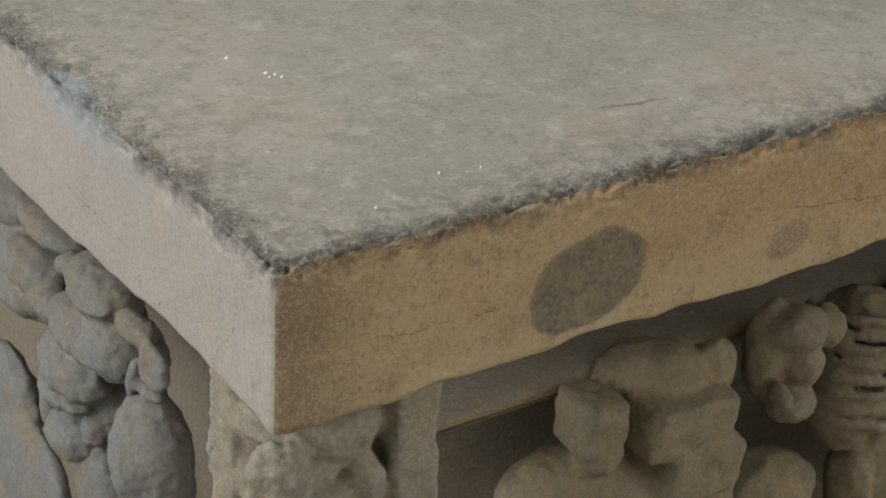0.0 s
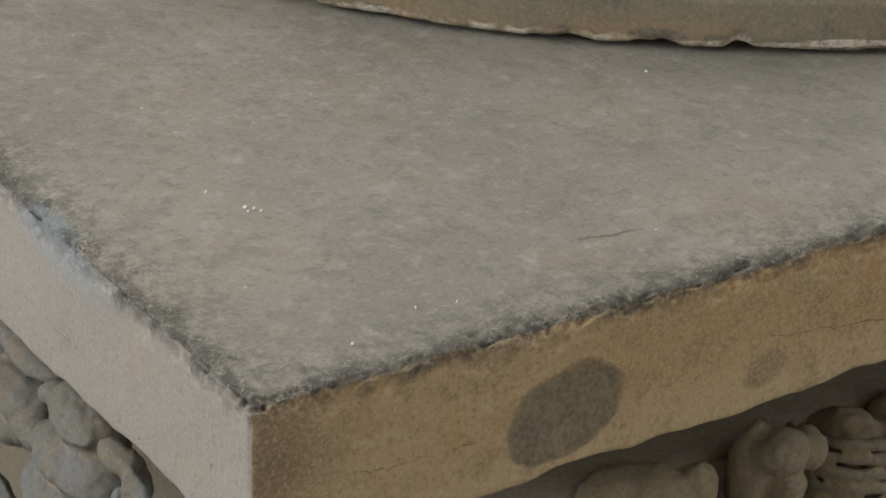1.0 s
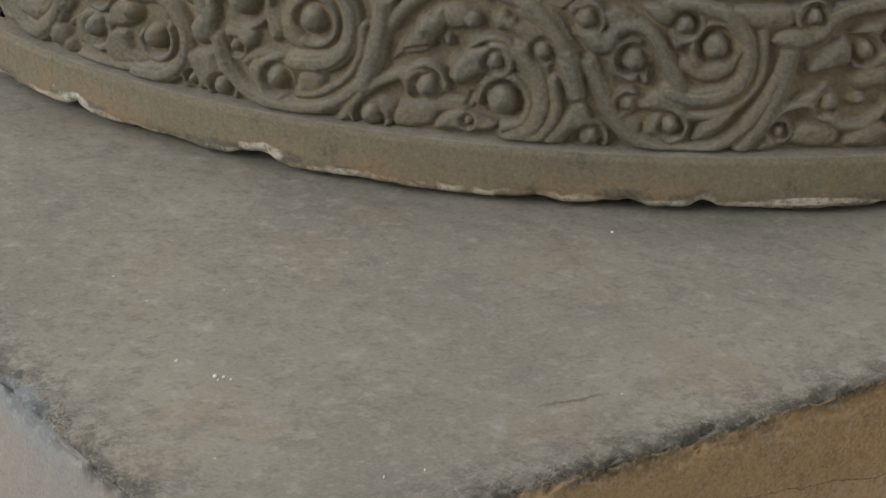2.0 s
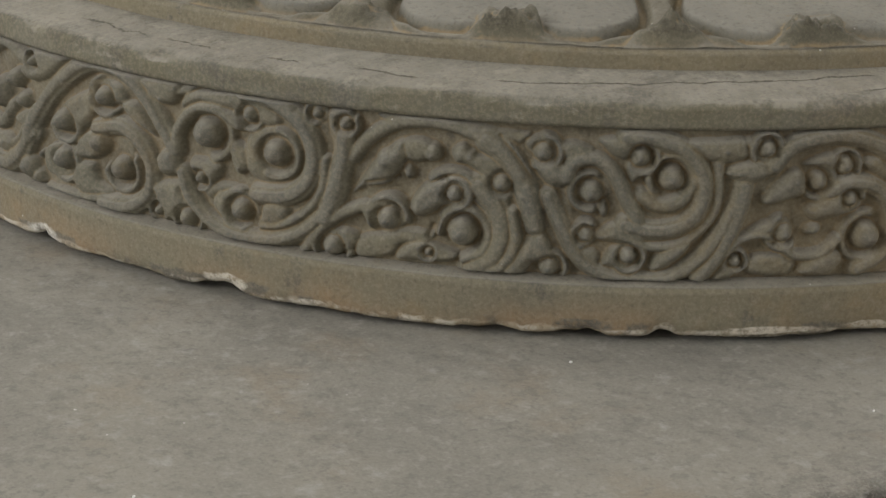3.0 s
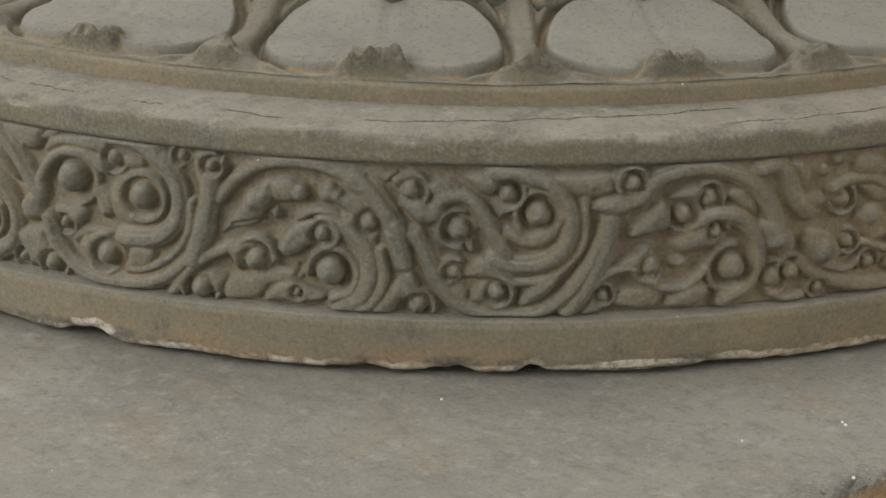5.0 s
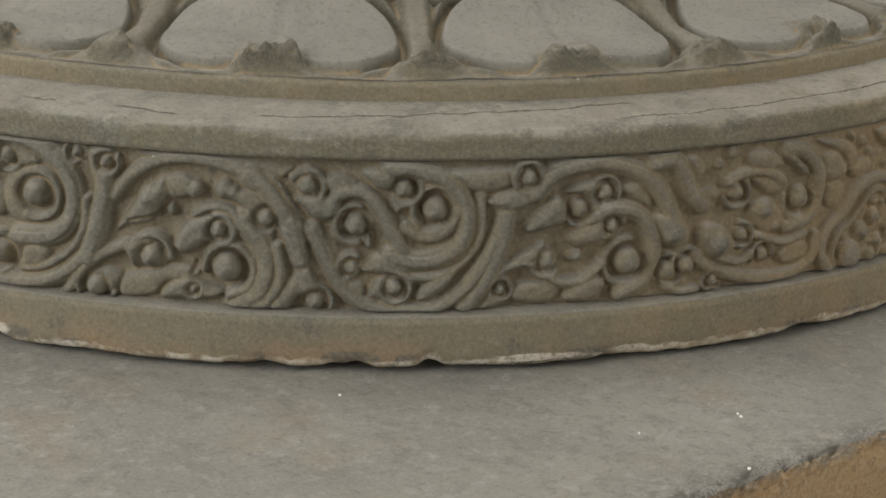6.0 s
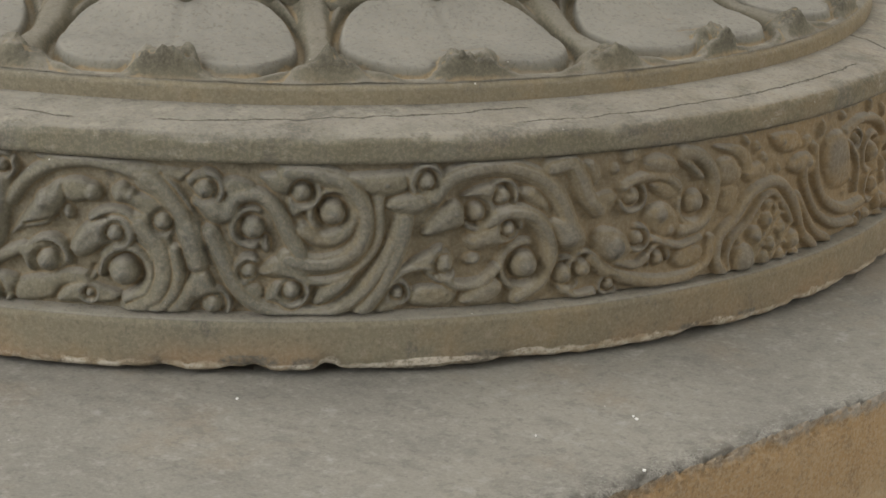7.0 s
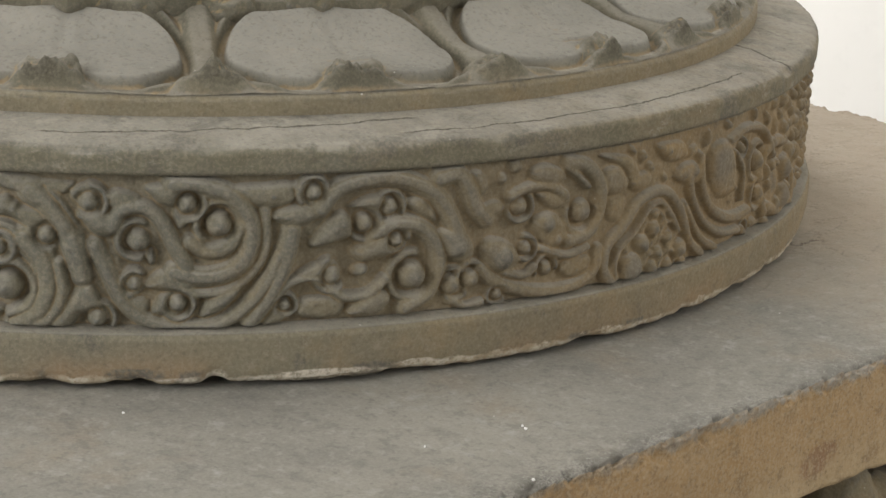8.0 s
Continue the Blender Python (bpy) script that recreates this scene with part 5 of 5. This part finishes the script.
carving("head_carving", "worn grey stone head in relief deep under the slab", [
    (0.100, 0.555, Z - 0.290, 0.027, 0.051, 0.022), (0.096, 0.564, Z - 0.317, 0.024, 0.041, 0.020), (0.092, 0.513, Z - 0.303, 0.013, 0.028, 0.013), (0.086, 0.545, Z - 0.283, 0.007, 0.015, 0.007),
    (0.086, 0.523, Z - 0.297, 0.008, 0.015, 0.007), (0.115, 0.623, Z - 0.261, 0.032, 0.059, 0.027), (0.110, 0.540, Z - 0.252, 0.024, 0.055, 0.014), (0.125, 0.621, Z - 0.330, 0.032, 0.077, 0.047)], 0.003, M_GREY)
carving("crouching_body_carving", "low grey stone body in relief by the pedestal foot", [
    (0.120, 0.648, Z - 0.542, 0.019, 0.097, 0.066), (0.105, 0.461, Z - 0.437, 0.018, 0.036, 0.045, -25, 0, 0), (0.125, 0.689, Z - 0.491, 0.019, 0.066, 0.055), (0.115, 0.673, Z - 0.634, 0.024, 0.120, 0.074)], 0.003, M_GREY)
carving("beast_carving", "brown stone beast head with blunt banded muzzle in relief", [
    (0.416, 0.165, Z - 0.272, 0.032, 0.026, 0.024), (0.398, 0.180, Z - 0.279, 0.049, 0.026, 0.028), (0.449, 0.155, Z - 0.272, 0.018, 0.013, 0.027, 0, -12, 0), (0.450, 0.158, Z - 0.295, 0.014, 0.013, 0.015),
    (0.343, 0.150, Z - 0.309, 0.021, 0.019, 0.020), (0.331, 0.170, Z - 0.338, 0.068, 0.028, 0.029), (0.391, 0.160, Z - 0.360, 0.060, 0.028, 0.029)], 0.0028,
    slabs=[(0.338, 0.156, Z - 0.284, 0.018, 0.022, 0.021, 0, 4, 0), (0.408, 0.155, Z - 0.296, 0.040, 0.032, 0.021, 6, 3, 4), (0.423, 0.155, Z - 0.338, 0.034, 0.032, 0.024, 6, 3, 4), (0.427, 0.158, Z - 0.366, 0.033, 0.028, 0.021, 6, 3, 4)])
carving("arm_carving", "brown stone raised arm with closed fist in relief", [
    (0.513, 0.145, Z - 0.254, 0.026, 0.026, 0.018), (0.520, 0.143, Z - 0.284, 0.017, 0.020, 0.022), (0.511, 0.140, Z - 0.315, 0.024, 0.022, 0.015), (0.505, 0.160, Z - 0.279, 0.026, 0.020, 0.046),
    (0.546, 0.150, Z - 0.264, 0.018, 0.020, 0.018), (0.493, 0.134, Z - 0.300, 0.008, 0.013, 0.010), (0.517, 0.134, Z - 0.312, 0.008, 0.013, 0.010)], 0.0028)
carving("lion_carving", "brown stone lion with curled mane in relief", [
    (0.600, 0.170, Z - 0.322, 0.049, 0.045, 0.071), (0.600, 0.158, Z - 0.291, 0.037, 0.034, 0.038), (0.581, 0.154, Z - 0.349, 0.027, 0.030, 0.039), (0.631, 0.152, Z - 0.405, 0.046, 0.034, 0.070),
    (0.595, 0.150, Z - 0.419, 0.016, 0.026, 0.047), (0.661, 0.160, Z - 0.335, 0.053, 0.045, 0.096), (0.696, 0.160, Z - 0.448, 0.049, 0.034, 0.073)], 0.003,
    bands=[(0.598, 0.16, Z - 0.27 - 0.013 * k, 0.052, 0.052, -14, 10, 0.0045) for k in range(8)])
carving("rounded_boss_carving", "brown stone rounded boss low in the relief", [
    (0.522, 0.170, Z - 0.412, 0.052, 0.042, 0.035), (0.538, 0.180, Z - 0.465, 0.060, 0.042, 0.047)], 0.003)
for k in range(4):
    x = 0.80 + 0.22 * k
    carving("lion_carving", "brown stone crouching lion in relief", [
        (x, 0.16, Z - 0.25, 0.05, 0.05, 0.06), (x - 0.01, 0.14, Z - 0.29, 0.04, 0.035, 0.05), (x + 0.06, 0.155, Z - 0.30, 0.06, 0.05, 0.08), (x, 0.15, Z - 0.38, 0.03, 0.03, 0.07)], 0.006)

# ---- drops of white paint on the stone ----
bm = bmesh.new()
for x, y, r in ((0.103, 0.244, 0.0016), (0.113, 0.213, 0.0022), (0.117, 0.209, 0.0016), (0.112, 0.207, 0.0013), (0.119, 0.204, 0.0012), (0.079, 0.032, 0.0014), (0.473, 0.28, 0.0016), (0.682, 0.078, 0.0022), (0.684, 0.083, 0.0015),
                (0.617, 0.012, 0.0022), (0.131, 0.051, 0.0009), (0.155, 0.046, 0.0008), (0.60, 0.10, 0.0012)):
    bmesh.ops.create_icosphere(bm, subdivisions=2, radius=1, matrix=pose(x, y, TOP + 0.0005, 0, 0, 40 * x * 9) @ Matrix.Diagonal((r * 0.8, r * 0.6, 0.001, 1)))
tagged(part("paint_drops", bm, M_WHITE), "tiny white drops spattered on the slab", "paint drops", kind="stuff")
